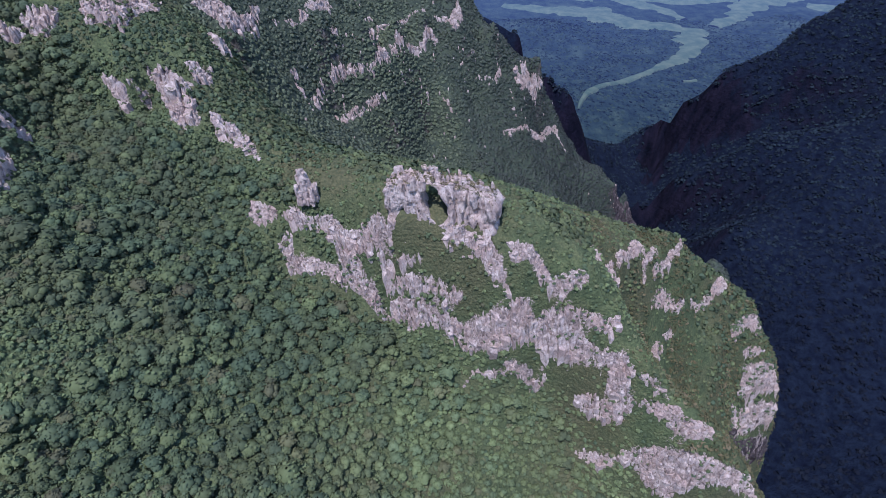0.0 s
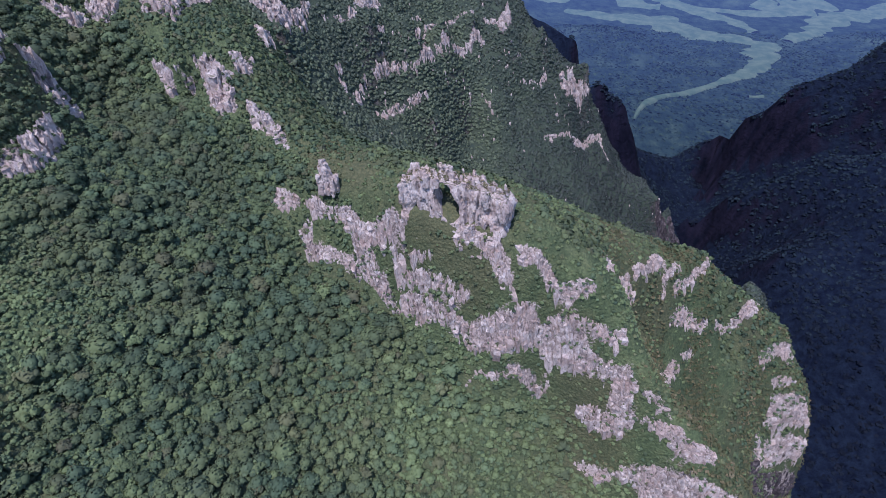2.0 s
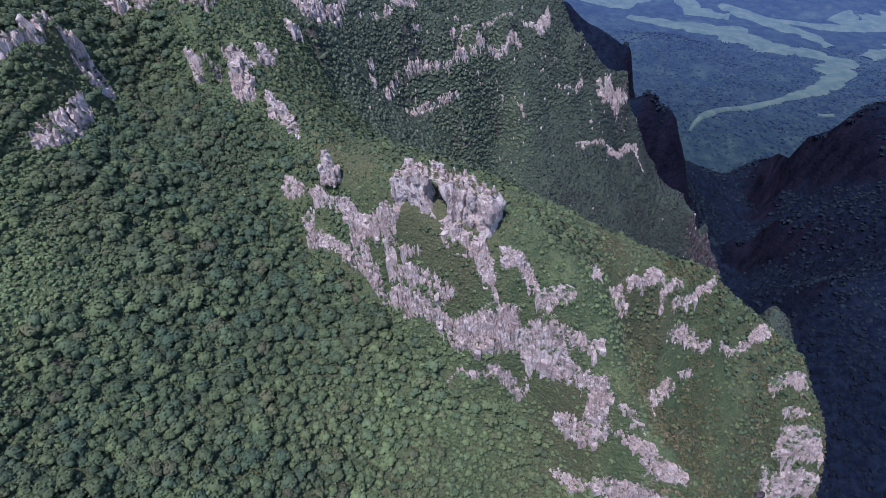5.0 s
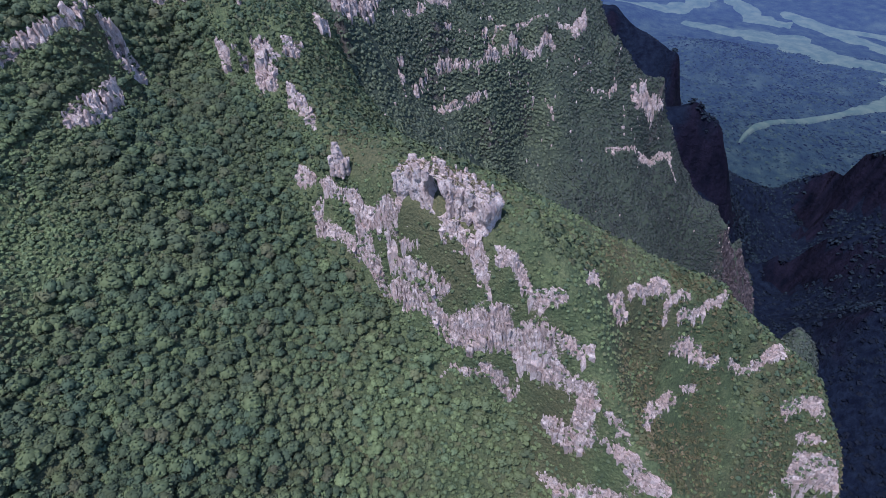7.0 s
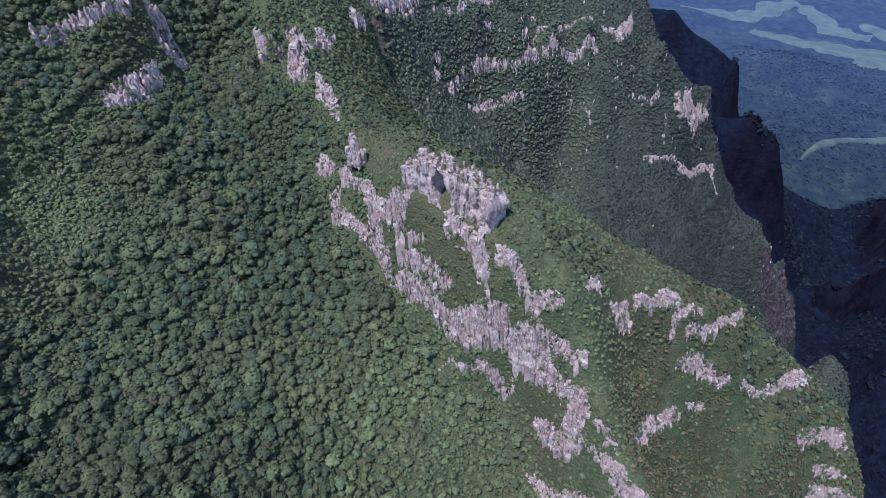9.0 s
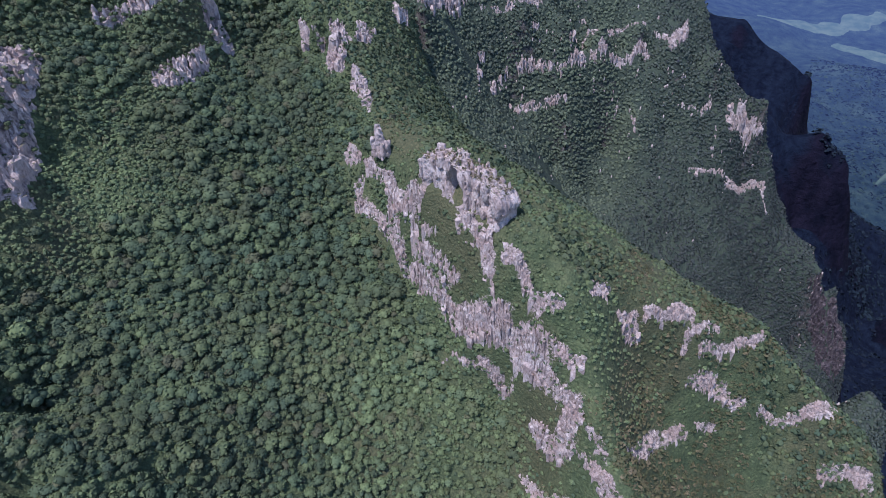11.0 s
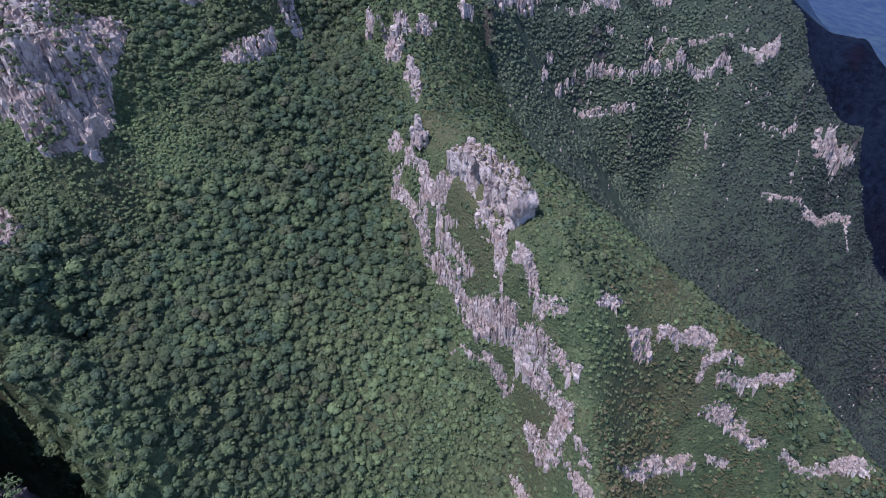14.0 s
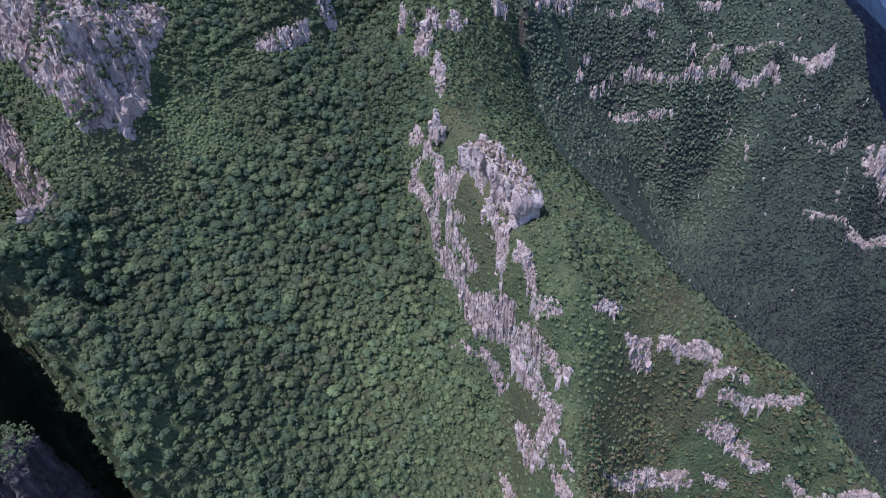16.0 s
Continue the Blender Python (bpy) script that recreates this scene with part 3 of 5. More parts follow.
def block_field(blocks, step, hole=None, rough=0.5, seed=1):
    """Blocks are (x, y, z foot, half width, half depth, height, turn, lean x, lean y)."""
    b = np.array(blocks)
    reach = b[:, 3:5].max(1) * 1.3 + 1.5
    lo = np.array([(b[:, 0] - reach - b[:, 5] * 0.2).min(), (b[:, 1] - reach - b[:, 5] * 0.2).min(), b[:, 2].min() - 1])
    hi = np.array([(b[:, 0] + reach + b[:, 5] * 0.2).max(), (b[:, 1] + reach + b[:, 5] * 0.2).max(), (b[:, 2] + b[:, 5]).max() + 2])
    axes = [np.arange(l, h + step, step) for l, h in zip(lo, hi)]
    field = np.full([len(a) for a in axes], 3.0, np.float32)
    for x, y, z, w, d, h, turn, lx, ly in b:
        r = max(w, d) * 1.3 + 1.5 + 0.2 * h
        sl = [slice(max(0, int((c0 - lo[k]) / step)), int((c1 - lo[k]) / step) + 2) for k, (c0, c1) in enumerate(((x - r, x + r), (y - r, y + r), (z - 1, z + h + 2)))]
        gx, gy, gz = np.meshgrid(*(a[s] for a, s in zip(axes, sl)), indexing="ij")
        up = (gz - z) / h
        px, py = gx - x - lx * (gz - z), gy - y - ly * (gz - z)
        c, s = math.cos(turn), math.sin(turn)
        u, v = c * px + s * py, c * py - s * px
        taper = 1.0 - 0.30 * np.clip(up, 0, 1) ** 1.6
        q = np.maximum(np.abs(u) - w * taper, np.abs(v) - d * taper)
        q = np.maximum(q, 0.8 * (np.abs(u) / w + np.abs(v) / d - 1.45 * taper) * min(w, d))
        q = np.maximum(q, gz - z - h + 0.5 * np.abs(u) + 0.35 * v)
        q = np.maximum(q, z - gz)
        part_of = field[tuple(sl)]
        np.minimum(part_of, q, out=part_of)
    gx, gy, gz = np.meshgrid(*axes, indexing="ij")
    near = np.abs(field) < 2.5
    x, y, z = gx[near], gy[near], gz[near]
    field[near] += rough * (0.75 * noise_solid(x / 2.3, y / 2.3, z / 6.5, seed) + 0.55 * noise_solid(x / 1.0, y / 1.0, z / 2.4, seed + 1) + 0.35 * noise_solid(x / 4.0, y / 4.0, z / 1.3, seed + 2))
    _, num, seam = rock_blocks((x + 0.2 * z) / 1.5, y / 1.4, z / 9.0, seed + 3)
    field[near] += rough * (1.3 * ((num >> 5 & 127) / 127 - 0.5) + 1.0 * np.clip(1 - seam / 0.15, 0, 1))
    if hole is not None:
        field = np.maximum(field, -hole(gx, gy, gz))
    field[0], field[-1], field[:, 0], field[:, -1], field[:, :, 0], field[:, :, -1] = 3, 3, 3, 3, 3, 3
    return field, lo


def rock_mesh(name, blocks, step, label, category="rock", hole=None, rough=0.5, seed=1, material=None):
    field, lo = block_field(blocks, step, hole, rough, seed)
    co, quads = skin(field, lo, step)
    pieces = loose_pieces(co, quads)
    root = mesh_object(name, *pieces[0], material or M_ROCK, smooth=False)
    for c, q in pieces[1:]:
        mesh_object("boulder", c, q, material or M_ROCK, smooth=False, parent=root)
    return tagged(root, label, category, "rock outcrops on the mountain")


def loose_pieces(co, quads, least=40):
    """Splits a mesh into its connected pieces, largest first; crumbs are left out."""
    mark = np.arange(len(co))
    while True:
        low = mark[quads].min(1)
        nxt = mark.copy()
        for k in range(4):
            np.minimum.at(nxt, quads[:, k], low)
        nxt = nxt[nxt]
        if (nxt == mark).all():
            break
        mark = nxt
    out = []
    of_quad = mark[quads[:, 0]]
    for m, n in zip(*np.unique(of_quad, return_counts=True)):
        if n >= least:
            q = quads[of_quad == m]
            ids, inv = np.unique(q, return_inverse=True)
            out.append((co[ids], inv.reshape(-1, 4)))
    return sorted(out, key=lambda a: -len(a[0]))


def inside_outline(x, y, outline):
    """Which places lie inside an outline of corners (x, y)."""
    p = np.array(outline, float)
    hit = np.zeros(np.shape(x), bool)
    for (x0, y0), (x1, y1) in zip(p, np.roll(p, -1, 0)):
        if y0 != y1:
            hit ^= ((y0 > y) != (y1 > y)) & (x < (x1 - x0) * (y - y0) / (y1 - y0) + x0)
    return hit


def outline_gap(x, y, outline):
    """Distance from places to the edge of an outline."""
    p = np.array(outline, float)
    best = np.full(np.shape(x), 1e9)
    for a, b in zip(p, np.roll(p, -1, 0)):
        d = b - a
        s = np.clip(((x - a[0]) * d[0] + (y - a[1]) * d[1]) / max(d @ d, 1e-6), 0, 1)
        best = np.minimum(best, np.hypot(x - a[0] - s * d[0], y - a[1] - s * d[1]))
    return best


ROCK_OUTLINES = []


def mixed(i, j, k, seed):
    """A whole number drawn from a place in a lattice."""
    n = (i * 374761393 + j * 668265263 + k * 1440662683 + seed * 974711) & 0x7FFFFFFF
    n = ((n ^ (n >> 13)) * 1274126177) & 0x7FFFFFFF
    return n ^ (n >> 16)


def rock_blocks(x, y, z, seed):
    """The jointed block that each place belongs to: its middle, its number and the gap to the next."""
    i, j, k = (np.floor(a).astype(np.int64) for a in (x, y, z))
    first, second = np.full(x.shape, 9.0), np.full(x.shape, 9.0)
    mid, num = np.zeros((3, *x.shape)), np.zeros(x.shape, np.int64)
    for a, b, c in itertools.product((-1, 0, 1), repeat=3):
        n = mixed(i + a, j + b, k + c, seed)
        px, py, pz = i + a + 0.1 + 0.8 * (n & 255) / 255, j + b + 0.1 + 0.8 * (n >> 8 & 255) / 255, k + c + 0.1 + 0.8 * (n >> 16 & 255) / 255
        d = np.maximum(np.maximum(np.abs(px - x), np.abs(py - y)), np.abs(pz - z)) + 0.35 * (np.abs(px - x) + np.abs(py - y) + np.abs(pz - z))
        near = d < first
        second = np.where(near, first, np.minimum(second, d))
        first = np.where(near, d, first)
        num = np.where(near, n, num)
        for m, v in zip(mid, (px, py, pz)):
            m[near] = v[near]
    return mid, num, second - first


def column_shape(seed):
    """A joint-bounded rock column of unit half width, from 0 at its foot to about 1 at its chipped top."""
    r = np.random.default_rng(seed)
    ring = np.arange(6) * math.pi / 3 + r.uniform(-0.30, 0.30, 6)
    reach = r.uniform(0.75, 1.2, 6)
    co = []
    drift = r.uniform(-0.10, 0.10, (5, 2))
    for k, (z, w) in enumerate(((0.0, 1.12), (0.50, 1.0), (0.80, 0.92), (0.93, 0.72), (1.0, 0.42))):
        own = reach * (1 + r.uniform(-0.16, 0.16, 6)) * w
        tilt = 0.10 * k / 4 * np.cos(ring - r.uniform(0, 6.3)) * (k > 1)
        co.append(np.stack([own * np.cos(ring) + drift[k, 0] * k, own * np.sin(ring) + drift[k, 1] * k, z + tilt], 1))
    quads = [(6 * i + j, 6 * i + (j + 1) % 6, 6 * i + 6 + (j + 1) % 6, 6 * i + 6 + j) for i in range(4) for j in range(6)]
    return np.concatenate(co), np.array(quads + [(24, 25, 26, 27), (24, 27, 28, 29)])


COLUMNS = [column_shape(500 + k) for k in range(14)]
TREND = -0.62  # the way the joints of the rock run


def column_meshes():
    """The column shapes as meshes, shared by all single columns."""
    out = []
    for co, quads in COLUMNS:
        ob = mesh_object("rock_column", co, quads, M_ROCK, smooth=False)
        out.append(ob.data)
        bpy.data.objects.remove(ob)
    return out


COLUMN_MESHES = column_meshes()


def joined_columns(rows, seed):
    """Rock columns as one set of corners and quads. rows: x, y, foot, half length, half width, height, turn, lean x, lean y."""
    pick = np.random.default_rng(seed).integers(0, len(COLUMNS), len(rows))
    cos, faces, base = [], [], 0
    for k, (co, quads) in enumerate(COLUMNS):
        r = rows[pick == k][:, :, None]
        if not len(r):
            continue
        u, v, h = co[:, 0] * r[:, 3:4, 0], co[:, 1] * r[:, 4:5, 0], co[:, 2] * r[:, 5:6, 0]
        c, d = np.cos(r[:, 6:7, 0]), np.sin(r[:, 6:7, 0])
        cos.append(np.stack([r[:, 0:1, 0] + c * u - d * v + r[:, 7:8, 0] * h, r[:, 1:2, 0] + d * u + c * v + r[:, 8:9, 0] * h, r[:, 2:3, 0] + h], -1).reshape(-1, 3))
        faces.append((quads[None] + (np.arange(len(r)) * len(co))[:, None, None] + base).reshape(-1, 4))
        base += len(r) * len(co)
    return np.concatenate(cos), np.concatenate(faces)


def outcrop(outline, high, label, size=1.0, cover=0.7, material=None):
    """One outcrop: joint-bounded columns, close together inside an outline, with gaps where plants have taken hold."""
    count = len(ROCK_OUTLINES)
    ROCK_OUTLINES.append(outline)
    r = np.random.default_rng(900 + count)
    p = np.array(outline, float)
    pitch = 1.2 * size
    gx, gy = np.meshgrid(np.arange(p[:, 0].min() - 1, p[:, 0].max() + 1, pitch), np.arange(p[:, 1].min() - 1, p[:, 1].max() + 1, pitch))
    x = np.concatenate([(gx + r.uniform(-0.5, 0.5, gx.shape) * pitch).ravel() for _ in range(3)])
    y = np.concatenate([(gy + r.uniform(-0.5, 0.5, gy.shape) * pitch).ravel() for _ in range(3)])
    gap = np.where(inside_outline(x, y, outline), 1, -1) * outline_gap(x, y, outline)
    z = ground(x, y)
    fall = np.hypot(ground(x + 0.7, y) - z, ground(x, y + 0.7) - z) / 0.7
    along = 0.8 * x - 0.6 * y
    blocks = noise_grid(along / (5 * size), (0.6 * x + 0.8 * y) / (3 * size), count) + 0.6 * noise_grid(x / 2.2 / size, y / 2.2 / size, count + 50)
    ok = (gap > 0.05 * size) & (blocks > 0.95 - 2.6 * cover) & (r.random(len(x)) < np.clip(0.30 + 0.16 * fall, 0, 1))
    if ok.sum() < 8:
        ok = gap > -0.3
    x, y, z, fall, gap, blocks = (a[ok] for a in (x, y, z, fall, gap, blocks))
    n = len(x)
    width = size * r.uniform(0.34, 0.80, n) * (1 + 1.2 * (r.random(n) > 0.88))
    rise = high * np.clip(0.34 + 0.26 * blocks, 0.08, 1) * r.uniform(0.25 if label == WALL else 0.55, 1.6 if label == WALL else 1.15, n) * np.clip(0.45 + gap / (2.5 * size), 0.35, 1)
    depth = 1.2 + 2.2 * width * np.minimum(fall, 5)
    rows = np.stack([x, y, z - depth, width * r.uniform(1.1, 2.0, n), width, rise + depth, TREND + r.normal(size=n) * 0.25, -0.08 + 0.05 * r.normal(size=n), 0.05 * r.normal(size=n)], 1)
    rows = rows[np.argsort(-width)]
    root = new("rock_outcrop")
    root.location = (float(x.mean()), float(y.mean()), float(ground(x.mean(), y.mean())))
    singles = min(45, n)
    for k, (px, py, foot, half, wide, tall, turn, lx, ly) in enumerate(rows[:singles]):
        ob = new("rock_column", COLUMN_MESHES[(k + count) % len(COLUMN_MESHES)])
        ob.parent = root
        if material:
            ob.material_slots[0].link = "OBJECT"
            ob.material_slots[0].material = material
        ob.location = (px - root.location.x, py - root.location.y, foot - root.location.z)
        ob.rotation_euler = (-ly, lx, turn)
        ob.scale = (half, wide, tall)
    if n > singles + 3:
        rest = mesh_object("rubble", *joined_columns(rows[singles:], count), material or M_ROCK, smooth=False, parent=root)
        rest.location = -root.location
        tagged(rest, kind="stuff")
    return tagged(root, label, "rock", "rock outcrops on the mountain")


PALE = "pale grey fractured rock rib rising from the forest"
SPUR = "weathered grey rock ledge in the grass of a ridge"
WALL = "grey rock band across the wooded wall of the mountain"
CLIFF = "tall grey and pink cliff band above the forest"
outcrop([(-84, 178), (-80, 181), (-68, 176), (-69, 174), (-77, 173)], 4.5, SPUR)
outcrop([(2, 150), (8, 148), (16, 147), (19, 145), (17, 142), (12, 144), (6, 147)], 6, PALE, cover=0.95)
outcrop([(-68, 167), (-63, 169), (-62, 167), (-63, 164), (-66, 164)], 3.5, PALE)
outcrop([(-67, 174), (-59, 169), (-48, 166), (-44, 163), (-42, 159), (-38, 154), (-29, 147), (-25, 146), (-19, 146), (-25, 149), (-30, 152), (-34, 157), (-37, 162), (-44, 168), (-55, 170), (-61, 174)], 5, PALE, size=1, cover=0.8)
outcrop([(-66, 170), (-69, 168), (-66, 164), (-62, 164), (-65, 168), (-62, 169)], 3.5, PALE, size=1, cover=0.7)
outcrop([(-65, 162), (-56, 159), (-48, 157), (-42, 155), (-35, 154), (-44, 159), (-54, 162), (-64, 165)], 4, PALE, size=1, cover=0.8)
outcrop([(-41, 164), (-21, 155), (-18, 152), (-24, 153), (-34, 157)], 5, PALE, size=1, cover=0.75)
outcrop([(-28, 154), (-22, 151), (-14, 148), (-7, 147), (-9, 148), (-14, 149), (-18, 150), (-23, 153)], 3.5, PALE, size=1, cover=0.6)
outcrop([(-21, 149), (-7, 143), (4, 139), (8, 140), (-4, 144), (-19, 149)], 4, PALE, size=1, cover=0.75)
outcrop([(1, 148), (10, 145), (15, 143), (17, 140), (21, 137), (25, 136), (22, 140), (19, 144), (12, 147), (3, 151)], 4.5, PALE, size=1, cover=0.8)
outcrop([(24, 141), (29, 139), (32, 138), (37, 137), (40, 138), (36, 140), (31, 142), (24, 144)], 4.5, PALE, size=1, cover=0.85)
outcrop([(-24, 148), (-14, 145), (-1, 139), (7, 137), (22, 134), (26, 135), (33, 135), (37, 131), (31, 131), (24, 129), (14, 131), (5, 135), (0, 136), (-13, 141), (-23, 146)], 5, PALE, size=1, cover=0.8)
outcrop([(32, 134), (41, 134), (52, 128), (58, 125), (55, 124), (46, 126), (37, 131)], 6, PALE, size=1, cover=0.85)
outcrop([(46, 129), (53, 127), (62, 124), (62, 121), (57, 123), (50, 125), (46, 128)], 4, PALE, size=1, cover=0.9)
outcrop([(48, 130), (55, 130), (64, 128), (65, 127), (60, 127), (53, 129)], 3, PALE, size=0.9, cover=0.75)
outcrop([(61, 124), (68, 122), (73, 116), (80, 115), (84, 111), (82, 111), (76, 114), (70, 118), (71, 115), (70, 114), (65, 116), (63, 119)], 3.2, PALE, size=0.85, cover=0.9)
outcrop([(53, 120), (60, 118), (67, 115), (74, 112), (81, 110), (85, 108), (91, 105), (99, 103), (100, 100), (94, 100), (87, 103), (83, 106), (79, 109), (73, 111), (69, 111), (62, 114), (56, 117)], 3, PALE, size=0.85, cover=0.9)
outcrop([(50, 130), (64, 129), (66, 128), (58, 127)], 3.5, PALE, size=1, cover=0.75)
outcrop([(39, 137), (42, 138), (52, 136), (52, 133), (47, 132)], 4, PALE, size=1, cover=0.8)
outcrop([(22, 125), (32, 126), (40, 125), (43, 126), (34, 129), (23, 127)], 3.5, PALE, size=1, cover=0.8)
outcrop([(9, 125), (12, 127), (21, 125), (22, 126), (12, 128), (7, 126)], 2.5, PALE, size=1, cover=0.6)
outcrop([(55, 110), (61, 107), (67, 103), (69, 104), (63, 108), (57, 111)], 3, PALE, size=1, cover=0.65)
outcrop([(69, 104), (77, 102), (77, 103), (69, 105)], 3, PALE, size=1, cover=0.65)
outcrop([(66, 157), (72, 168), (78, 165), (73, 157)], 3.5, SPUR, size=0.9, cover=0.75)
outcrop([(76, 168), (84, 175), (94, 184), (93, 192), (82, 177), (74, 170)], 3, SPUR, size=0.9, cover=0.6)
outcrop([(95, 180), (106, 194), (103, 195), (92, 180)], 3, SPUR, size=0.9, cover=0.7)
outcrop([(102, 181), (112, 194), (124, 205), (121, 206), (109, 194), (98, 181)], 3.5, SPUR, size=0.9, cover=0.75)
outcrop([(99, 173), (103, 179), (115, 190), (121, 188), (104, 175)], 3.5, SPUR, size=0.9, cover=0.8)
outcrop([(123, 186), (129, 193), (125, 192), (119, 186)], 3, SPUR, size=0.9, cover=0.75)
outcrop([(134, 195), (152, 207), (168, 220), (165, 225), (150, 209), (134, 198)], 3.5, SPUR, size=0.9, cover=0.75)
outcrop([(96, 139), (100, 153), (110, 166), (106, 167), (94, 152), (87, 123)], 3.5, SPUR, size=0.9, cover=0.8)
outcrop([(112, 171), (121, 179), (118, 180), (110, 171)], 2.5, SPUR, size=0.9, cover=0.7)
outcrop([(174, 203), (185, 212), (198, 214), (203, 224), (183, 215), (169, 205)], 3.5, SPUR, size=0.9, cover=0.7)
outcrop([(57, 145), (62, 157), (61, 163), (55, 152)], 3, SPUR, size=0.9, cover=0.7)
outcrop([(96, 177), (95, 180), (93, 179), (93, 175)], 2.5, SPUR, size=0.9, cover=0.7)
outcrop([(71, 105), (85, 102), (95, 97), (122, 97), (126, 94), (88, 92), (76, 101)], 4, PALE, size=1, cover=0.8)
outcrop([(57, 109), (65, 104), (66, 106), (58, 111)], 3, PALE, size=1, cover=0.6)
outcrop([(189, 204), (202, 206), (216, 210), (222, 207), (225, 205), (212, 201), (202, 199), (189, 194), (191, 200)], 4, SPUR, size=1.3, cover=1.0)
outcrop([(183, 189), (207, 199), (223, 201), (230, 201), (228, 197), (208, 193), (186, 183)], 4, SPUR, size=1.4, cover=0.95)
# lower cliff of the spur: its shade is in the darker rock colour
outcrop([(183, 182), (206, 191), (226, 195), (238, 199), (236, 194), (217, 187), (195, 179), (184, 176)], 3.5, SPUR, size=1.4, cover=0.75, material=M_SHADED_ROCK)
outcrop([(186, 206), (192, 209), (204, 211), (204, 209), (188, 205)], 3, SPUR, size=0.9, cover=0.8)
outcrop([(-208, 240), (-202, 246), (-192, 245), (-190, 240), (-196, 238), (-203, 239)], 10, CLIFF, size=1.5, cover=0.95)
outcrop([(-194, 251), (-183, 264), (-178, 255), (-181, 246), (-190, 246)], 10, CLIFF, size=1.5, cover=0.95)
outcrop([(-172, 264), (-149, 294), (-142, 276), (-147, 258), (-146, 247), (-155, 250), (-161, 248)], 10, CLIFF, size=1.5, cover=0.95)
outcrop([(-141, 313), (-128, 385), (-125, 381), (-127, 353), (-119, 308), (-125, 309), (-133, 314)], 10, CLIFF, size=1.5, cover=0.95)
outcrop([(-120, 276), (-117, 287), (-113, 277), (-115, 267)], 10, CLIFF, size=1.5, cover=0.95)
outcrop([(-155, 232), (-146, 228), (-141, 224), (-139, 219), (-143, 220), (-151, 227)], 10, CLIFF, size=1.5, cover=0.95)
outcrop([(-141, 227), (-134, 231), (-136, 225)], 10, CLIFF, size=1.5, cover=0.95)
outcrop([(-137, 236), (-125, 236), (-115, 227), (-110, 219), (-105, 209), (-112, 208), (-119, 211), (-127, 228), (-133, 233)], 10, CLIFF, size=1.5, cover=0.95)
outcrop([(-118, 239), (-109, 244), (-107, 233), (-112, 228)], 10, CLIFF, size=1.5, cover=0.95)
outcrop([(-104, 214), (-95, 214), (-82, 202), (-77, 195), (-83, 198), (-94, 205), (-100, 209)], 10, CLIFF, size=1.5, cover=0.95)
outcrop([(-192, 139), (-186, 150), (-181, 164), (-181, 178), (-196, 203), (-190, 200), (-177, 178), (-178, 161), (-183, 147), (-187, 136)], 12, CLIFF, size=1.5, cover=0.85)
outcrop([(-192, 201), (-179, 196), (-174, 197), (-166, 190), (-166, 185), (-171, 183), (-175, 184)], 12, CLIFF, size=1.4, cover=0.85)
outcrop([(-159, 136), (-164, 147), (-164, 161), (-166, 173), (-162, 172), (-160, 168), (-152, 146), (-152, 141)], 12, CLIFF, size=1.5, cover=0.85)
outcrop([(-222, 45), (-189, 95), (-183, 108), (-154, 81), (-144, 71), (-133, 62), (-134, 45), (-140, 45), (-159, 42), (-200, 39), (-219, 29)], 9, CLIFF, size=1.5, cover=0.95)
outcrop([(-218, 11), (-202, 23), (-124, 25), (-114, 17), (-110, 9)], 9, CLIFF, size=1.5, cover=0.95)
outcrop([(-88, 331), (-105, 361), (-104, 373), (-107, 375), (-108, 363), (-91, 334)], 8, WALL, size=1.2, cover=0.58)
outcrop([(-91, 358), (-91, 385), (-93, 386), (-97, 365)], 8, WALL, size=1.2, cover=0.58)
outcrop([(-85, 389), (-75, 402), (-54, 410), (-57, 412), (-78, 404), (-88, 390)], 6, WALL, size=1.2, cover=0.58)
outcrop([(-52, 416), (-42, 437), (-27, 454), (-6, 484), (-10, 486), (-30, 454), (-47, 441), (-55, 417)], 7, WALL, size=1.2, cover=0.58)
outcrop([(10, 482), (17, 486), (18, 507), (13, 512), (10, 497), (4, 491)], 9, WALL, size=1.2, cover=0.58)
outcrop([(-83, 375), (-68, 388), (-45, 406), (-47, 407), (-71, 391), (-86, 377)], 5, WALL, size=1.2, cover=0.58)
outcrop([(-57, 421), (-55, 461), (-37, 483), (-10, 493), (-12, 493), (-39, 485), (-57, 464), (-58, 422)], 4.5, WALL, size=1.2, cover=0.58)
outcrop([(-118, 383), (-100, 400), (-84, 424), (-88, 428), (-103, 402), (-121, 384)], 6, WALL, size=1.2, cover=0.58)
outcrop([(-79, 463), (-67, 482), (-70, 484), (-82, 466)], 5, WALL, size=1.2, cover=0.58)
outcrop([(0, 445), (9, 435), (6, 437), (-3, 449)], 7, WALL, size=1.2, cover=0.58)
outcrop([(-14, 450), (-13, 443), (-14, 444), (-15, 450)], 5, WALL, size=1.2, cover=0.58)
outcrop([(34, 474), (51, 480), (56, 490), (53, 490), (49, 481), (31, 475)], 5, WALL, size=1.2, cover=0.58)
outcrop([(58, 451), (75, 464), (92, 478), (90, 478), (73, 466), (56, 453)], 4.5, WALL, size=1.2, cover=0.58)
outcrop([(77, 488), (93, 502), (106, 521), (97, 511), (84, 508), (68, 494)], 9, WALL, size=1.2, cover=0.58)
outcrop([(90, 469), (108, 494), (122, 505), (119, 509), (104, 497), (87, 472)], 5, WALL, size=1.2, cover=0.58)
outcrop([(120, 500), (131, 493), (128, 496), (117, 503)], 8, WALL, size=1.2, cover=0.58)
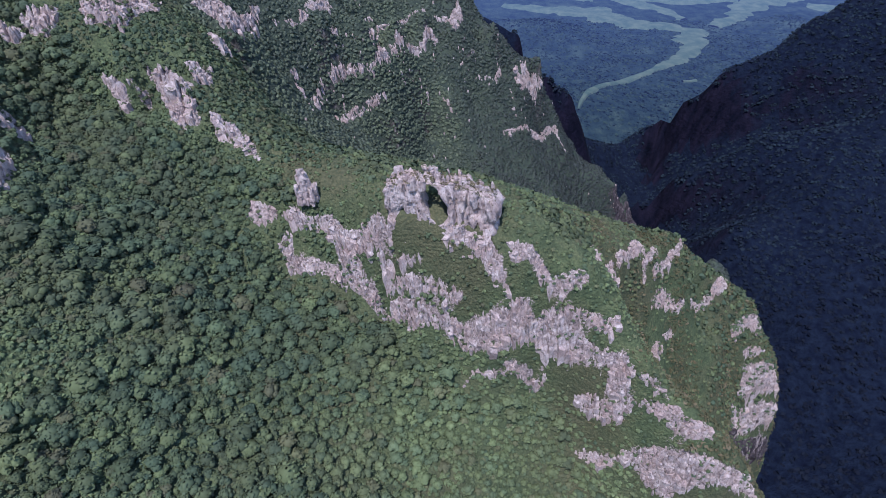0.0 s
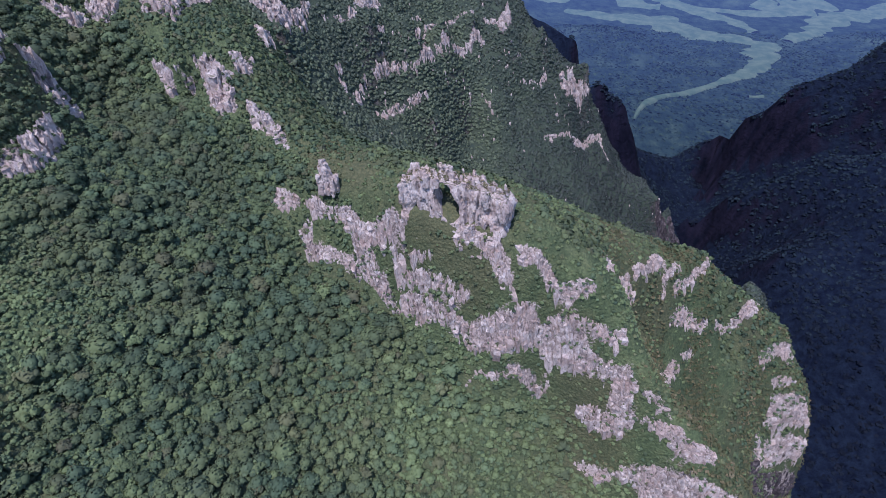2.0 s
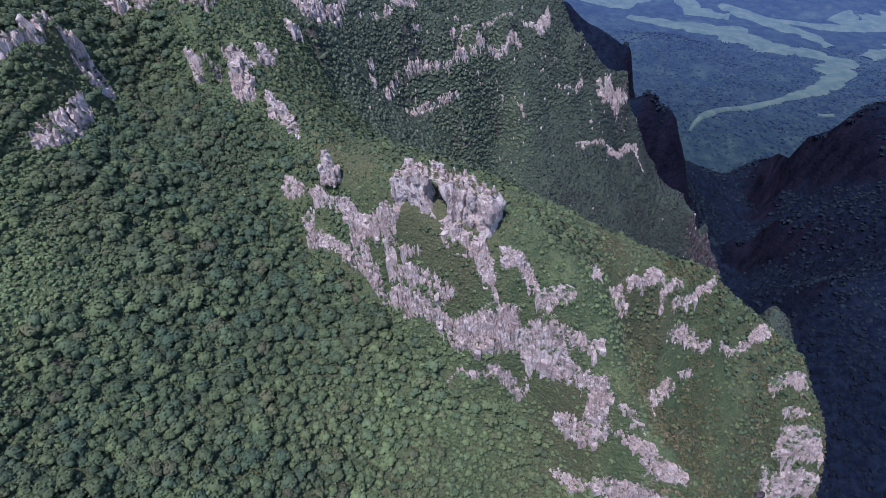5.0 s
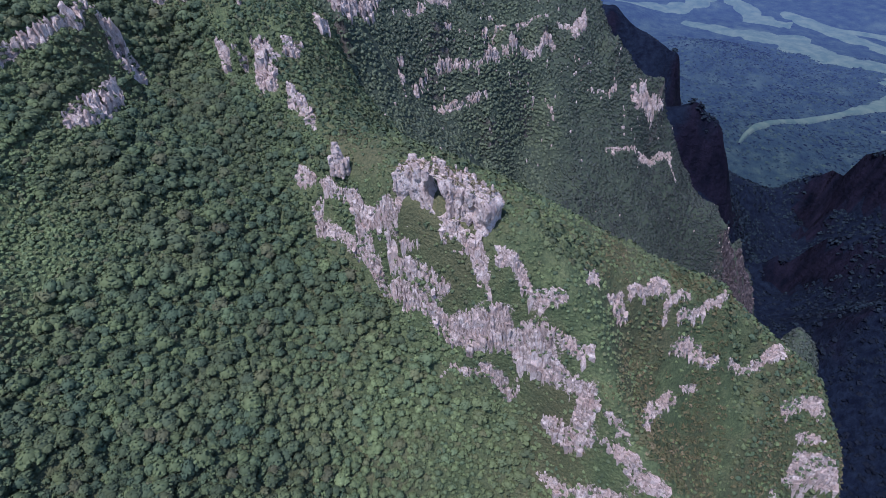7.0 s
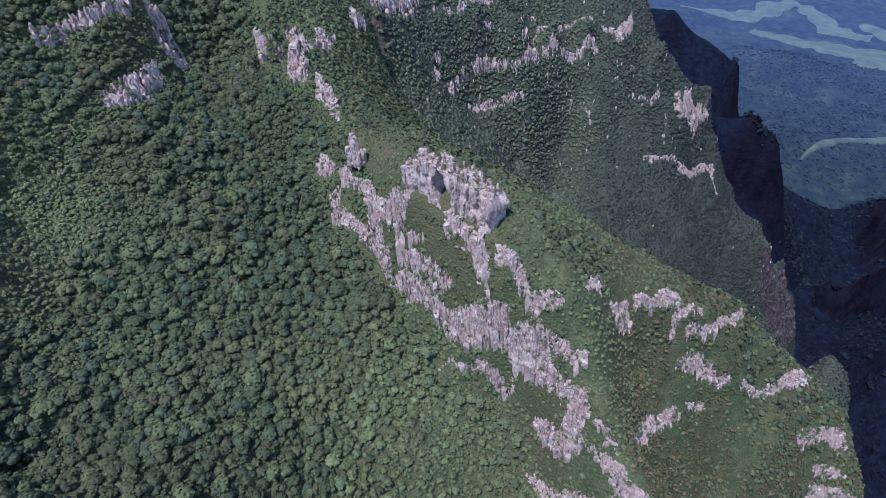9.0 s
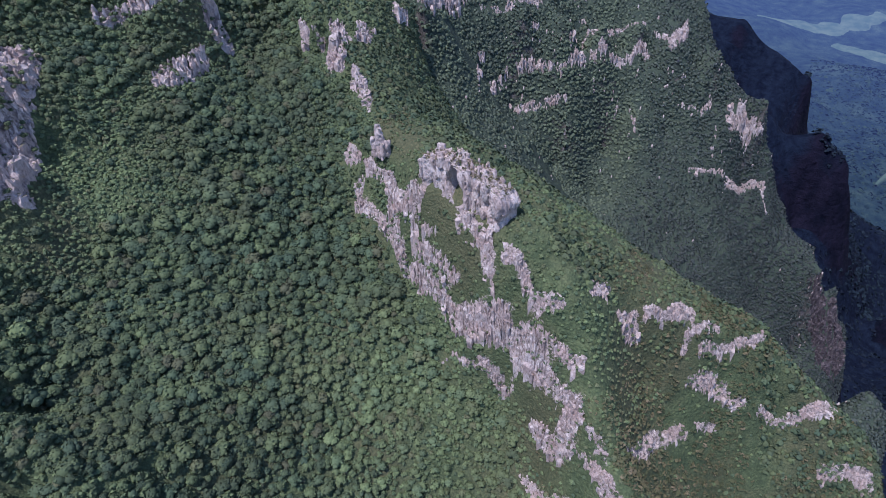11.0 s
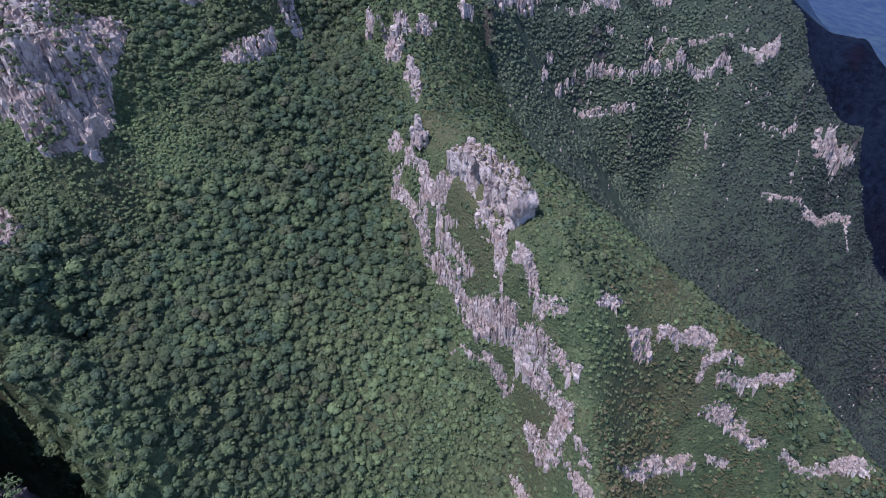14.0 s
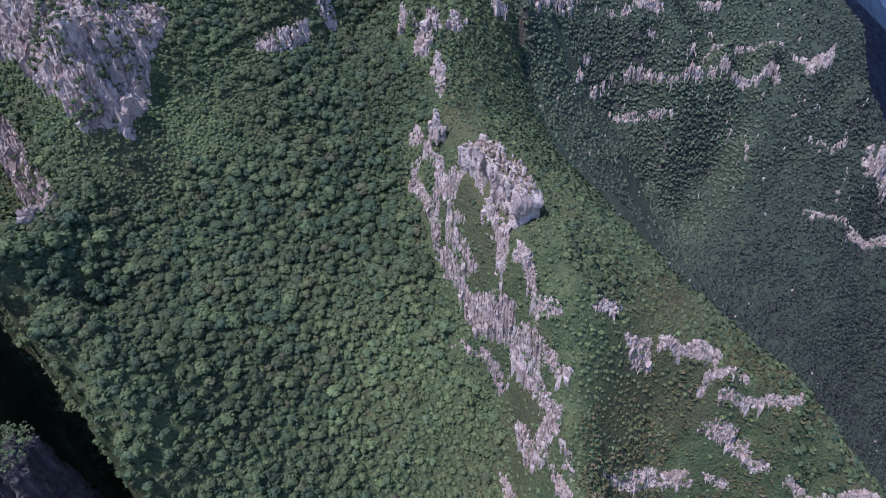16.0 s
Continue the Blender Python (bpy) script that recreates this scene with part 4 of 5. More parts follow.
# shaded nose of the great wall, painted by the darker rock colour
outcrop([(188, 493), (200, 501), (224, 518), (237, 523), (258, 540), (268, 532), (255, 493), (233, 484), (217, 489), (206, 492)], 7, WALL, size=1.8, cover=0.85, material=M_SHADED_ROCK)
outcrop([(-56, 409), (-53, 416), (-54, 416), (-58, 411)], 5, WALL, size=1.2, cover=0.58)
outcrop([(-6, 492), (4, 491), (2, 494), (-9, 493)], 5, WALL, size=1.2, cover=0.58)
outcrop([(71, 487), (89, 499), (85, 497), (67, 490)], 5, WALL, size=1.2, cover=0.58)
outcrop([(71, 471), (66, 483), (64, 484), (68, 473)], 5, WALL, size=1.2, cover=0.58)
outcrop([(-85, 405), (-79, 415), (-81, 415), (-86, 405)], 5, WALL, size=1.2, cover=0.58)
outcrop([(-66, 461), (-60, 469), (-62, 470), (-68, 462)], 5, WALL, size=1.2, cover=0.58)
outcrop([(-40, 396), (-36, 397), (-37, 397), (-41, 397)], 5, WALL, size=1.2, cover=0.58)
# bare rock on the ground between the columns of an outcrop
_bare = np.zeros(_zx.shape, np.float32)
for outline in ROCK_OUTLINES:
    p = np.array(outline, float)
    if p[:, 1].mean() > 320:
        continue
    near = np.nonzero((_zx > p[:, 0].min() - 3) & (_zx < p[:, 0].max() + 3) & (_zy > p[:, 1].min() - 3) & (_zy < p[:, 1].max() + 3))
    if len(near[0]):
        gap = np.where(inside_outline(_zx[near], _zy[near], outline), 1, -1) * outline_gap(_zx[near], _zy[near], outline)
        _bare[near] = np.maximum(_bare[near], np.clip(0.42 + 0.40 * gap, 0, 1))
land.data.attributes.new("outcrop", "FLOAT", "POINT").data.foreach_set("value", _bare.ravel())
# ---- the rock with the window, and single pinnacles ----
def window_rock():
    """A wall of rock blocks along a line, with a hole that goes right through it."""
    rng = np.random.default_rng(5)
    along, across = Vector((0.985, -0.172, 0)), Vector((0.172, 0.985, 0))
    base = Vector((0.0, 156.0, 0.0))
    blocks = []
    # distance along the wall, offset back, foot, top
    for u, back, foot, top, w, d in (
        (2.0, -5.8, 60, 79.5, 3.0, 2.4), (7.0, -6.6, 60, 83.0, 2.4, 1.8), (11.5, -6.2, 60, 80.0, 2.6, 1.8),
        (-14.0, -3.2, 72, 84.0, 2.6, 1.8), (6.0, -7.5, 62, 75.0, 2.6, 2.4), (10.5, -8.5, 60, 72.0, 2.6, 2.4),
        (-17.0, 4.0, 74, 97.5, 1.8, 1.8), (-13.0, 4.6, 74, 97.0, 1.6, 1.6), (-7.0, 4.8, 74, 99.0, 2.0, 1.8), (-4.0, 5.0, 74, 99.5, 2.0, 1.8), (0.5, 5.6, 74, 98.5, 1.6, 1.6), (4.5, 5.6, 74, 97.8, 1.6, 1.6), (8.5, 5.2, 74, 96.5, 1.6, 1.6),
    ):
        p = base + along * u + across * back
        blocks.append((p.x, p.y, foot, w, d, top - foot, -0.173 + rng.uniform(-0.12, 0.12), rng.uniform(-0.03, 0.03), rng.uniform(-0.02, 0.04)))

    def window(x, y, z):
        u = (x - base.x) * along.x + (y - base.y) * along.y
        v = (x - base.x) * across.x + (y - base.y) * across.y
        mid = -2.6 + 0.25 * (88 - z) - 0.10 * v
        n = 0.5 * noise_solid(x / 2.1, y / 2.1, z / 2.1, 77)
        return (np.hypot((u - mid) / 4.6, (z - 88.3) / 7.6) - 1) * 4.6 + n

    step = 0.46
    ax, ay, az = np.arange(-28, 29, step), np.arange(136, 172, step), np.arange(60, 107, step)
    x, y, z = np.meshgrid(ax, ay, az, indexing="ij")
    u = (x - base.x) * along.x + (y - base.y) * along.y
    v = (x - base.x) * across.x + (y - base.y) * across.y
    top = np.interp(u, (-22, -20, -15, -9, -3, 3, 8, 13, 18, 21.5), (91, 94.5, 96, 97.5, 97.5, 96.8, 96, 95, 93.5, 88)) - 0.12 * np.maximum(v, 0)
    front = -4.6 - 0.07 * (95 - z) - 0.8 * np.cos(u / 3.3)
    body = np.maximum(np.maximum(front - v, v - 5.5), np.maximum(z - top, np.abs(u - 0.2) - 20.5 - 0.06 * (95 - z)))
    body = np.maximum(body, 0.75 * (np.abs(u) - 24.5 + np.maximum(0, np.abs(v) - 1)))
    near = np.abs(body) < 4
    groove = np.zeros_like(body)
    groove[near] = 0.6 - 1.3 * np.abs(noise_solid(x[near] / 4.0, y[near] / 4.0, z[near] / 15, 41)) - 0.45 * np.abs(noise_solid(x[near] / 1.5, y[near] / 1.5, z[near] / 9.0, 42)) + 0.12 * noise_solid(x[near] / 0.9, y[near] / 0.9, z[near] / 1.2, 43) + 0.8 * noise_solid(x[near] / 6, y[near] / 6, z[near] / 3.2, 44)
    cleft = 1.6 * np.exp(-((u - 5.2 - 0.05 * (90 - z)) / 0.5) ** 2) + 1.3 * np.exp(-((u - 9.0 + 0.12 * (90 - z)) / 0.45) ** 2) + 1.0 * np.exp(-((u - 13.4) / 0.5) ** 2) + 0.8 * np.exp(-((u + 13.5 + 0.1 * (90 - z)) / 0.5) ** 2)
    body = body + groove + cleft * (v < 0)
    for bx, by, bz, bw, bd, bh, turn, lx, ly in blocks:
        q = np.maximum(np.maximum(np.abs(x - bx) - bw, np.abs(y - by) - bd), z - bz - bh)
        body = np.minimum(body, q + 0.8 * groove + 0.6)
    near = np.abs(body) < 4
    xn, yn, zn = x[near], y[near], z[near]
    along_n, out_n = u[near] + 0.28 * zn, v[near]
    _, num, seam = rock_blocks(along_n / 2.6, out_n / 2.2, zn / 30, 61)
    body[near] += 1.1 * ((num >> 5 & 127) / 127 - 0.5) + 1.5 * np.clip(1 - seam / 0.14, 0, 1)
    _, num, seam = rock_blocks(along_n / 1.2, out_n / 1.1, zn / 12, 62)
    body[near] += 0.5 * ((num >> 5 & 127) / 127 - 0.5) + 0.5 * np.clip(1 - seam / 0.14, 0, 1)
    body = np.maximum(body, -window(x, y, z))
    body[0], body[-1], body[:, 0], body[:, -1], body[:, :, 0], body[:, :, -1] = 3, 3, 3, 3, 3, 3
    co, quads = skin(body, np.array([ax[0], ay[0], az[0]]), step)
    ob = mesh_object("natural_rock_arch", *loose_pieces(co, quads)[0], M_ROCK)
    for k in range(26):
        side, back = -19.5 + 1.5 * k + rng.uniform(-0.6, 0.6), rng.uniform(-3.6, 4.0)
        high = float(np.interp(side, (-22, -15, -3, 8, 18), (92, 96, 97.5, 96, 93.5))) - 0.12 * max(back, 0)
        spot = base + along * side + across * back
        col = new("rock_column", COLUMN_MESHES[k % len(COLUMN_MESHES)])
        col.parent = ob
        col.location = (spot.x, spot.y, high - 3.2)
        col.rotation_euler = (rng.uniform(-0.06, 0.06), rng.uniform(-0.1, 0.04), -0.17 + rng.uniform(-0.5, 0.5))
        col.scale = (rng.uniform(0.7, 1.5), rng.uniform(0.5, 0.9), rng.uniform(3.4, 5.6))
    return tagged(ob, "huge pale rock wall with a natural window through it", "rock arch")


window_rock()


def pinnacle(x, y, foot, top, width, label):
    rng = np.random.default_rng(int(abs(x * 7 + y)))
    blocks = []
    for k in range(9):
        a, r = rng.uniform(0, 6.3), rng.uniform(0, width)
        h = (top - foot) * (1.05 - 0.6 * r / width) * rng.uniform(0.7, 1.0)
        blocks.append((x + r * math.cos(a) * 1.2, y + r * math.sin(a) * 0.8, foot - 3, 1.5, 1.4, h + 3, a, 0.04 * math.cos(a), 0.04 * math.sin(a)))
    blocks.append((x, y, foot - 3, 1.8, 1.6, top - foot + 3, 0.4, 0, 0))
    return rock_mesh("rock_pinnacle", blocks, 0.6, label, "rock", rough=0.6, seed=int(abs(x)))


pinnacle(-55, 172, 78, 91.5, 3.6, "pointed grey rock pinnacle standing on the grassy crest")


def pillar():
    """A rock tower in the shaded chasm, with steep sides, a rounded top and shade painted in its colour."""
    rng = np.random.default_rng(8)
    blocks = []
    for k in range(16):
        a, r = 2.4 * k, 1.75 * math.sqrt(k)
        blocks.append((-42 + r * math.cos(a), -24 + 0.8 * r * math.sin(a), -80, 4.5, 4.2, 80 + 46 - 0.9 * r - rng.uniform(0, 3), a, rng.uniform(-0.02, 0.02), rng.uniform(-0.02, 0.02)))
    return rock_mesh("rock_pillar", blocks, 1.0, "rock pillar with painted shade and bushes on its top", "rock", rough=1.2, seed=9, material=M_SHADED_ROCK)


pillar()
# ---- trees, bushes and grass ----
def leaf_cards(rng, count, radius, flat, size, low=-0.35, stray=0.4):
    """Quads of leaves over a lumpy dome: corners (n, 4, 3)."""
    v = rng.normal(size=(count * 2, 3))
    v /= np.linalg.norm(v, axis=1)[:, None]
    v = v[v[:, 2] > low][:count]
    lumps = rng.normal(size=(9, 3))
    lumps /= np.linalg.norm(lumps, axis=1)[:, None]
    lumps[:, 2] = np.abs(lumps[:, 2])
    bulge = np.max(v @ lumps.T, axis=1)
    r = radius * (0.62 + 0.42 * bulge ** 3) * rng.uniform(0.86, 1.06, len(v))
    c = v * r[:, None] * np.array([1, 1, flat])
    n = v * np.array([1, 1, 1.3]) + rng.normal(size=v.shape) * stray + np.array([0, 0, 0.25])
    n /= np.linalg.norm(n, axis=1)[:, None]
    a = np.cross(n, rng.normal(size=n.shape))
    a /= np.linalg.norm(a, axis=1)[:, None]
    b = np.cross(n, a)
    s = size * rng.uniform(0.6, 1.25, (len(v), 1))
    k = s * rng.uniform(0.5, 1.0, (len(v), 1))
    sag = n * s * 0.25
    return np.stack([c - a * s - sag, c - b * k, c + a * s - sag, c + b * k], 1)


def dome(radius, flat, rings=3, around=7):
    """A small closed dome under the leaves: corners and quads."""
    co, quads = [], []
    for i in range(rings + 1):
        t = math.pi * (0.04 + 0.62 * i / rings)
        for j in range(around):
            a = 2 * math.pi * j / around
            co.append((radius * math.sin(t) * math.cos(a), radius * math.sin(t) * math.sin(a), radius * flat * math.cos(t)))
    for i in range(rings):
        for j in range(around):
            k = (j + 1) % around
            quads.append((i * around + j, (i + 1) * around + j, (i + 1) * around + k, i * around + k))
    return np.array(co), np.array(quads)


def crown_shape(seed, count, size, flat=0.75, low=-0.35, core=0.66, stray=0.38):
    """A crown of unit radius: corners and quads."""
    rng = np.random.default_rng(seed)
    cards = leaf_cards(rng, count, 1.0, flat, size, low, stray)
    co = cards.reshape(-1, 3)
    quads = np.arange(len(co)).reshape(-1, 4)
    if not core:
        return co, quads
    dco, dq = dome(core, flat, 2, 6)
    return np.concatenate([co, dco]), np.concatenate([quads, dq + len(co)])


def lobed_crown(seed, lobes, cards, size):
    """A broad rounded crown of unit radius: close lobes of unlike height that merge into one dome."""
    rng = np.random.default_rng(seed)
    cos, faces, base = [], [], 0
    stretch = np.array([rng.uniform(0.85, 1.2), rng.uniform(0.85, 1.2), rng.uniform(0.85, 1.1)])
    for k in range(lobes):
        a, far = 2.4 * k + rng.uniform(-0.6, 0.6), 0.0 if k == 0 else rng.uniform(0.34, 0.58)
        r = rng.uniform(0.62, 0.74) if k == 0 else rng.uniform(0.34, 0.50)
        leaves = leaf_cards(rng, int(cards * (r / 0.45) ** 2), r, rng.uniform(0.75, 0.95), size, -0.1, 0.42).reshape(-1, 3)
        dco, dq = dome(0.80 * r, 0.8, 2, 6)
        n = len(leaves)
        shift = np.array([far * math.cos(a), far * math.sin(a), 0.20 - 0.62 * far * far + rng.uniform(-0.06, 0.12)])
        cos.append(np.concatenate([leaves, dco]) * stretch + shift)
        faces.append(np.concatenate([np.arange(n).reshape(-1, 4), dq + n]) + base)
        base += n + len(dco)
    return np.concatenate(cos), np.concatenate(faces)


def scatter(name, places, shapes, material, seed, label, category):
    """Many crowns joined into one object. places: rows of x, y, z, radius, tone."""
    rng = np.random.default_rng(seed)
    cos, faces, tones, base = [], [], [], 0
    pick = rng.integers(0, len(shapes), len(places))
    turn = rng.uniform(0, 6.283, len(places))
    for s, (co, quads) in enumerate(shapes):
        rows = places[pick == s]
        t = turn[pick == s]
        if not len(rows):
            continue
        c, d = np.cos(t)[:, None], np.sin(t)[:, None]
        r = rows[:, 3:4]
        x = (co[None, :, 0] * c - co[None, :, 1] * d) * r + rows[:, 0:1]
        y = (co[None, :, 0] * d + co[None, :, 1] * c) * r + rows[:, 1:2]
        z = co[None, :, 2] * r + rows[:, 2:3]
        cos.append(np.stack([x, y, z], -1).reshape(-1, 3))
        faces.append((quads[None] + (np.arange(len(rows)) * len(co))[:, None, None] + base).reshape(-1, 4))
        tones.append(np.repeat(rows[:, 4], len(co)))
        base += len(rows) * len(co)
    ob = mesh_object(name, np.concatenate(cos), np.concatenate(faces), material)
    att = ob.data.attributes.new("tone", "FLOAT", "POINT")
    att.data.foreach_set("value", np.concatenate(tones).astype(np.float32))
    return tagged(ob, label, category, kind="stuff")


def in_rock(x, y, gap):
    """Whether places lie on, or nearer than gap to, one of the outcrops."""
    hit = np.zeros(len(x), bool)
    for outline in ROCK_OUTLINES:
        p = np.array(outline, float)
        box = (x > p[:, 0].min() - 4) & (x < p[:, 0].max() + 4) & (y > p[:, 1].min() - 4) & (y < p[:, 1].max() + 4) & ~hit
        if box.any():
            k = np.where(box)[0]
            hit[k] = inside_outline(x[k], y[k], outline) | (outline_gap(x[k], y[k], outline) < gap)
    along = (x * 0.985 - (y - 156) * 0.172, x * 0.172 + (y - 156) * 0.985)
    return hit | ((np.abs(along[0]) < 23) & (np.abs(along[1] + 1) < 7))


def spread(rng, x0, x1, y0, y1, pitch):
    gx, gy = np.meshgrid(np.arange(x0, x1, pitch), np.arange(y0, y1, pitch))
    return (gx + rng.uniform(-0.5, 0.5, gx.shape) * pitch).ravel(), (gy + rng.uniform(-0.5, 0.5, gy.shape) * pitch).ravel()


def side_of(x, y, line):
    """Signed distance from a line of points: positive on its left."""
    best, sign = np.full(len(x), 1e9), np.ones(len(x))
    for (x0, y0), (x1, y1) in zip(line, line[1:]):
        dx, dy = x1 - x0, y1 - y0
        s = np.clip(((x - x0) * dx + (y - y0) * dy) / (dx * dx + dy * dy), 0, 1)
        d = np.hypot(x - x0 - s * dx, y - y0 - s * dy)
        near = d < best
        best = np.where(near, d, best)
        sign = np.where(near, np.sign(dx * (y - y0) - dy * (x - x0)), sign)
    return best * sign


CREST_LINE = [(-300, 330), (-140, 226), (-80, 194), (-50, 170), (-34, 158), (-12, 143), (8, 134), (24, 127), (48, 120), (62, 108), (80, 94), (115, 80), (170, 70)]
rng = np.random.default_rng(21)
LUSH = [lobed_crown(100 + k, 4 + k % 3, 16, 0.115) for k in range(9)]
WOOD = [crown_shape(140 + k, 8, 0.5, 0.75, -0.05, 0.76, 0.5) for k in range(5)]
TUFTED = [crown_shape(250 + k, 26, 0.26, 0.8, -0.1, 0.72, 0.45) for k in range(5)]
SPECK = [crown_shape(290 + k, 6, 0.6, 0.7, 0.1, 0) for k in range(4)]
UNDER = [crown_shape(270 + k, 16, 0.30, 0.85, -0.05, 0.74, 0.5) for k in range(6)]
BUSH = [crown_shape(170 + k, 20, 0.32, 0.75, 0.0, 0, 0.6) for k in range(5)]
CARPET = [crown_shape(230 + k, 9, 0.44, 0.85, 0.0, 0.74, 0.5) for k in range(6)]
MAT = [crown_shape(210 + k, 13, 0.42, 0.5, 0.1, 0, 0.65) for k in range(6)]
TUFT = [crown_shape(190 + k, 12, 0.5, 0.8, 0.0, 0) for k in range(4)]

# the forest on the broad slope below the rock ribs
x, y = spread(rng, -215, 130, -20, 290, 3.45)
side = side_of(x, y, CREST_LINE)
glade = noise_grid(x / 26, y / 26, 31) + 0.4 * noise_grid(x / 9, y / 9, 32)
brush = ((x + 136) / 23) ** 2 + ((y - 72) / 37) ** 2 + 0.6 * noise_grid(x / 9, y / 9, 33) < 1.0
# small light crowns below the ribs; their tone also paints pale haze there
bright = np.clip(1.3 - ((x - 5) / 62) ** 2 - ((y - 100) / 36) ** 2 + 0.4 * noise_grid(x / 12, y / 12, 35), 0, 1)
ok = (side < -1) & (ground(x, y) > -40) & ~in_rock(x, y, 1.5) & ~in_rock(x, y + 3.5, 0.8) & ~((x < -70) & in_rock(x, y + 7, 0.8)) & (rng.random(len(x)) < np.where(brush, 0.03, np.clip(0.70 + 0.8 * noise_grid(x / 19, y / 19, 36) + 0.4 * noise_grid(x / 7, y / 7, 37) + 1.4 * np.maximum(np.clip((x + 112) / 40, 0, 1), np.clip((y - 135) / 30, 0, 1)), 0.15, 0.97)))
x, y, glade, bright = x[ok], y[ok], glade[ok], bright[ok]
radius = (2.3 + 2.7 * rng.random(len(x)) ** 1.8 + 1.3 * (rng.random(len(x)) > 0.93)) * (1 - 0.36 * bright) * (1 + 0.25 * np.clip(glade, -1, 1))
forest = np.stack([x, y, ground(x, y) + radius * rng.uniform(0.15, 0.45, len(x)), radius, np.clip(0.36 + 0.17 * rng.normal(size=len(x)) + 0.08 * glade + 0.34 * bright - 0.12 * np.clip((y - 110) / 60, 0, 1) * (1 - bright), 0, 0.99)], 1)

# the trees that stand by themselves nearest to the eye
gap = np.hypot(forest[:, 0] + 30, forest[:, 1] - 45)
order = np.argsort(gap)
SINGLE = forest[order[:290]]
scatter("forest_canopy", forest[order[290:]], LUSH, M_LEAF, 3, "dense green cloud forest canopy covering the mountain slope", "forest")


def tree_kinds():
    """A few trees, each with a tapered trunk and a crown of leaf clumps."""
    kinds = []
    for k in range(6):
        co, quads = LUSH[k + 2]
        crown = mesh_object("crown", co, quads, M_TREE_LEAF)
        tco, tq = [], []
        for i in range(5):
            f = i / 4
            for j in range(6):
                a = 2 * math.pi * j / 6
                r = 0.13 * (1.15 - 0.7 * f)
                tco.append((r * math.cos(a) + 0.06 * math.sin(3 * f + k), r * math.sin(a), -2.1 + 2.2 * f))
        for i in range(4):
            for j in range(6):
                tq.append((6 * i + j, 6 * i + (j + 1) % 6, 6 * i + 6 + (j + 1) % 6, 6 * i + 6 + j))
        for lim in range(3):
            a, n = 2.1 * lim + k, len(tco)
            tip = np.array([0.55 * math.cos(a), 0.55 * math.sin(a), 0.15])
            for p, w in ((np.array([0, 0, -0.7]), 0.06), (tip, 0.02)):
                for j in range(3):
                    tco.append(tuple(p + w * np.array([math.cos(2.1 * j), math.sin(2.1 * j), 0.3 * j])))
            for j in range(3):
                tq.append((n + j, n + (j + 1) % 3, n + 3 + (j + 1) % 3, n + 3 + j))
        trunk = mesh_object("trunk", np.array(tco), np.array(tq), M_BARK)
        root = new("tree")
        crown.parent = trunk.parent = root
        tagged(root, "broad-leaved forest tree with a rounded dense green crown", "tree", "trees of the slope")
        kinds.append(root)
    return kinds


kinds = tree_kinds()
for k, (x0, y0, z0, r0, tone) in enumerate(SINGLE):
    kind = kinds[k % 6]
    m = pose(x0, y0, z0, 0, 0, (k * 67) % 360)
    if k < 6:
        kind.matrix_basis = m
        kind.scale = (r0, r0, r0)
        tree = kind
    else:
        tree = copy_thing(kind, m)
        tree.scale = (r0, r0, r0)

# the lower storey: small crowns that close the canopy between the tall ones
x, y = spread(rng, -215, 125, -22, 285, 2.35)
side = side_of(x, y, CREST_LINE)
brush = ((x + 136) / 23) ** 2 + ((y - 72) / 37) ** 2 < 1.0
ok = (side < -1.5) & (ground(x, y) > -45) & ~in_rock(x, y, 1.0) & (rng.random(len(x)) < np.where(brush, 0.05, 0.85))
x, y = x[ok], y[ok]
# the same patch: smaller crowns, with haze put into the lighter tone
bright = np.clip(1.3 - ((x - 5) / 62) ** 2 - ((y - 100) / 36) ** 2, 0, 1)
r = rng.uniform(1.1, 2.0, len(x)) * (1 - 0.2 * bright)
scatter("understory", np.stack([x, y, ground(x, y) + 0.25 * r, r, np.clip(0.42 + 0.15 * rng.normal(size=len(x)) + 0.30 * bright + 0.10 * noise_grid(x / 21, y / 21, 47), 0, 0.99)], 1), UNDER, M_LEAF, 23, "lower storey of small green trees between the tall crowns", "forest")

# the low, closed thicket between and under the trees
x, y = spread(rng, -205, 120, -22, 262, 1.6)
side = side_of(x, y, CREST_LINE)
ok = (side < 2) & ((y > -8) | (ground(x, y) > -70)) & ~in_rock(x, y, 0.2) & (rng.random(len(x)) < np.where((x > -95) & (side < -6), 0.10, 0.93))
x, y = x[ok], y[ok]
brush = ((x + 136) / 25) ** 2 + ((y - 72) / 40) ** 2 < 1.0
r = rng.uniform(0.7, 1.3, len(x))
tone = np.clip(0.64 + 0.09 * rng.normal(size=len(x)) + 0.12 * brush + 0.12 * noise_grid(x / 14, y / 14, 44) - 0.15 * np.clip((y - 130) / 60, 0, 1), 0, 1)
scatter("thicket", np.stack([x, y, ground(x, y) + 0.3 * r + 0.7 * noise_grid(x / 3.1, y / 3.1, 45), 1.1 * r, tone], 1), CARPET, M_LEAF, 4, "low bright green thicket on the mountain slope", "bushes")

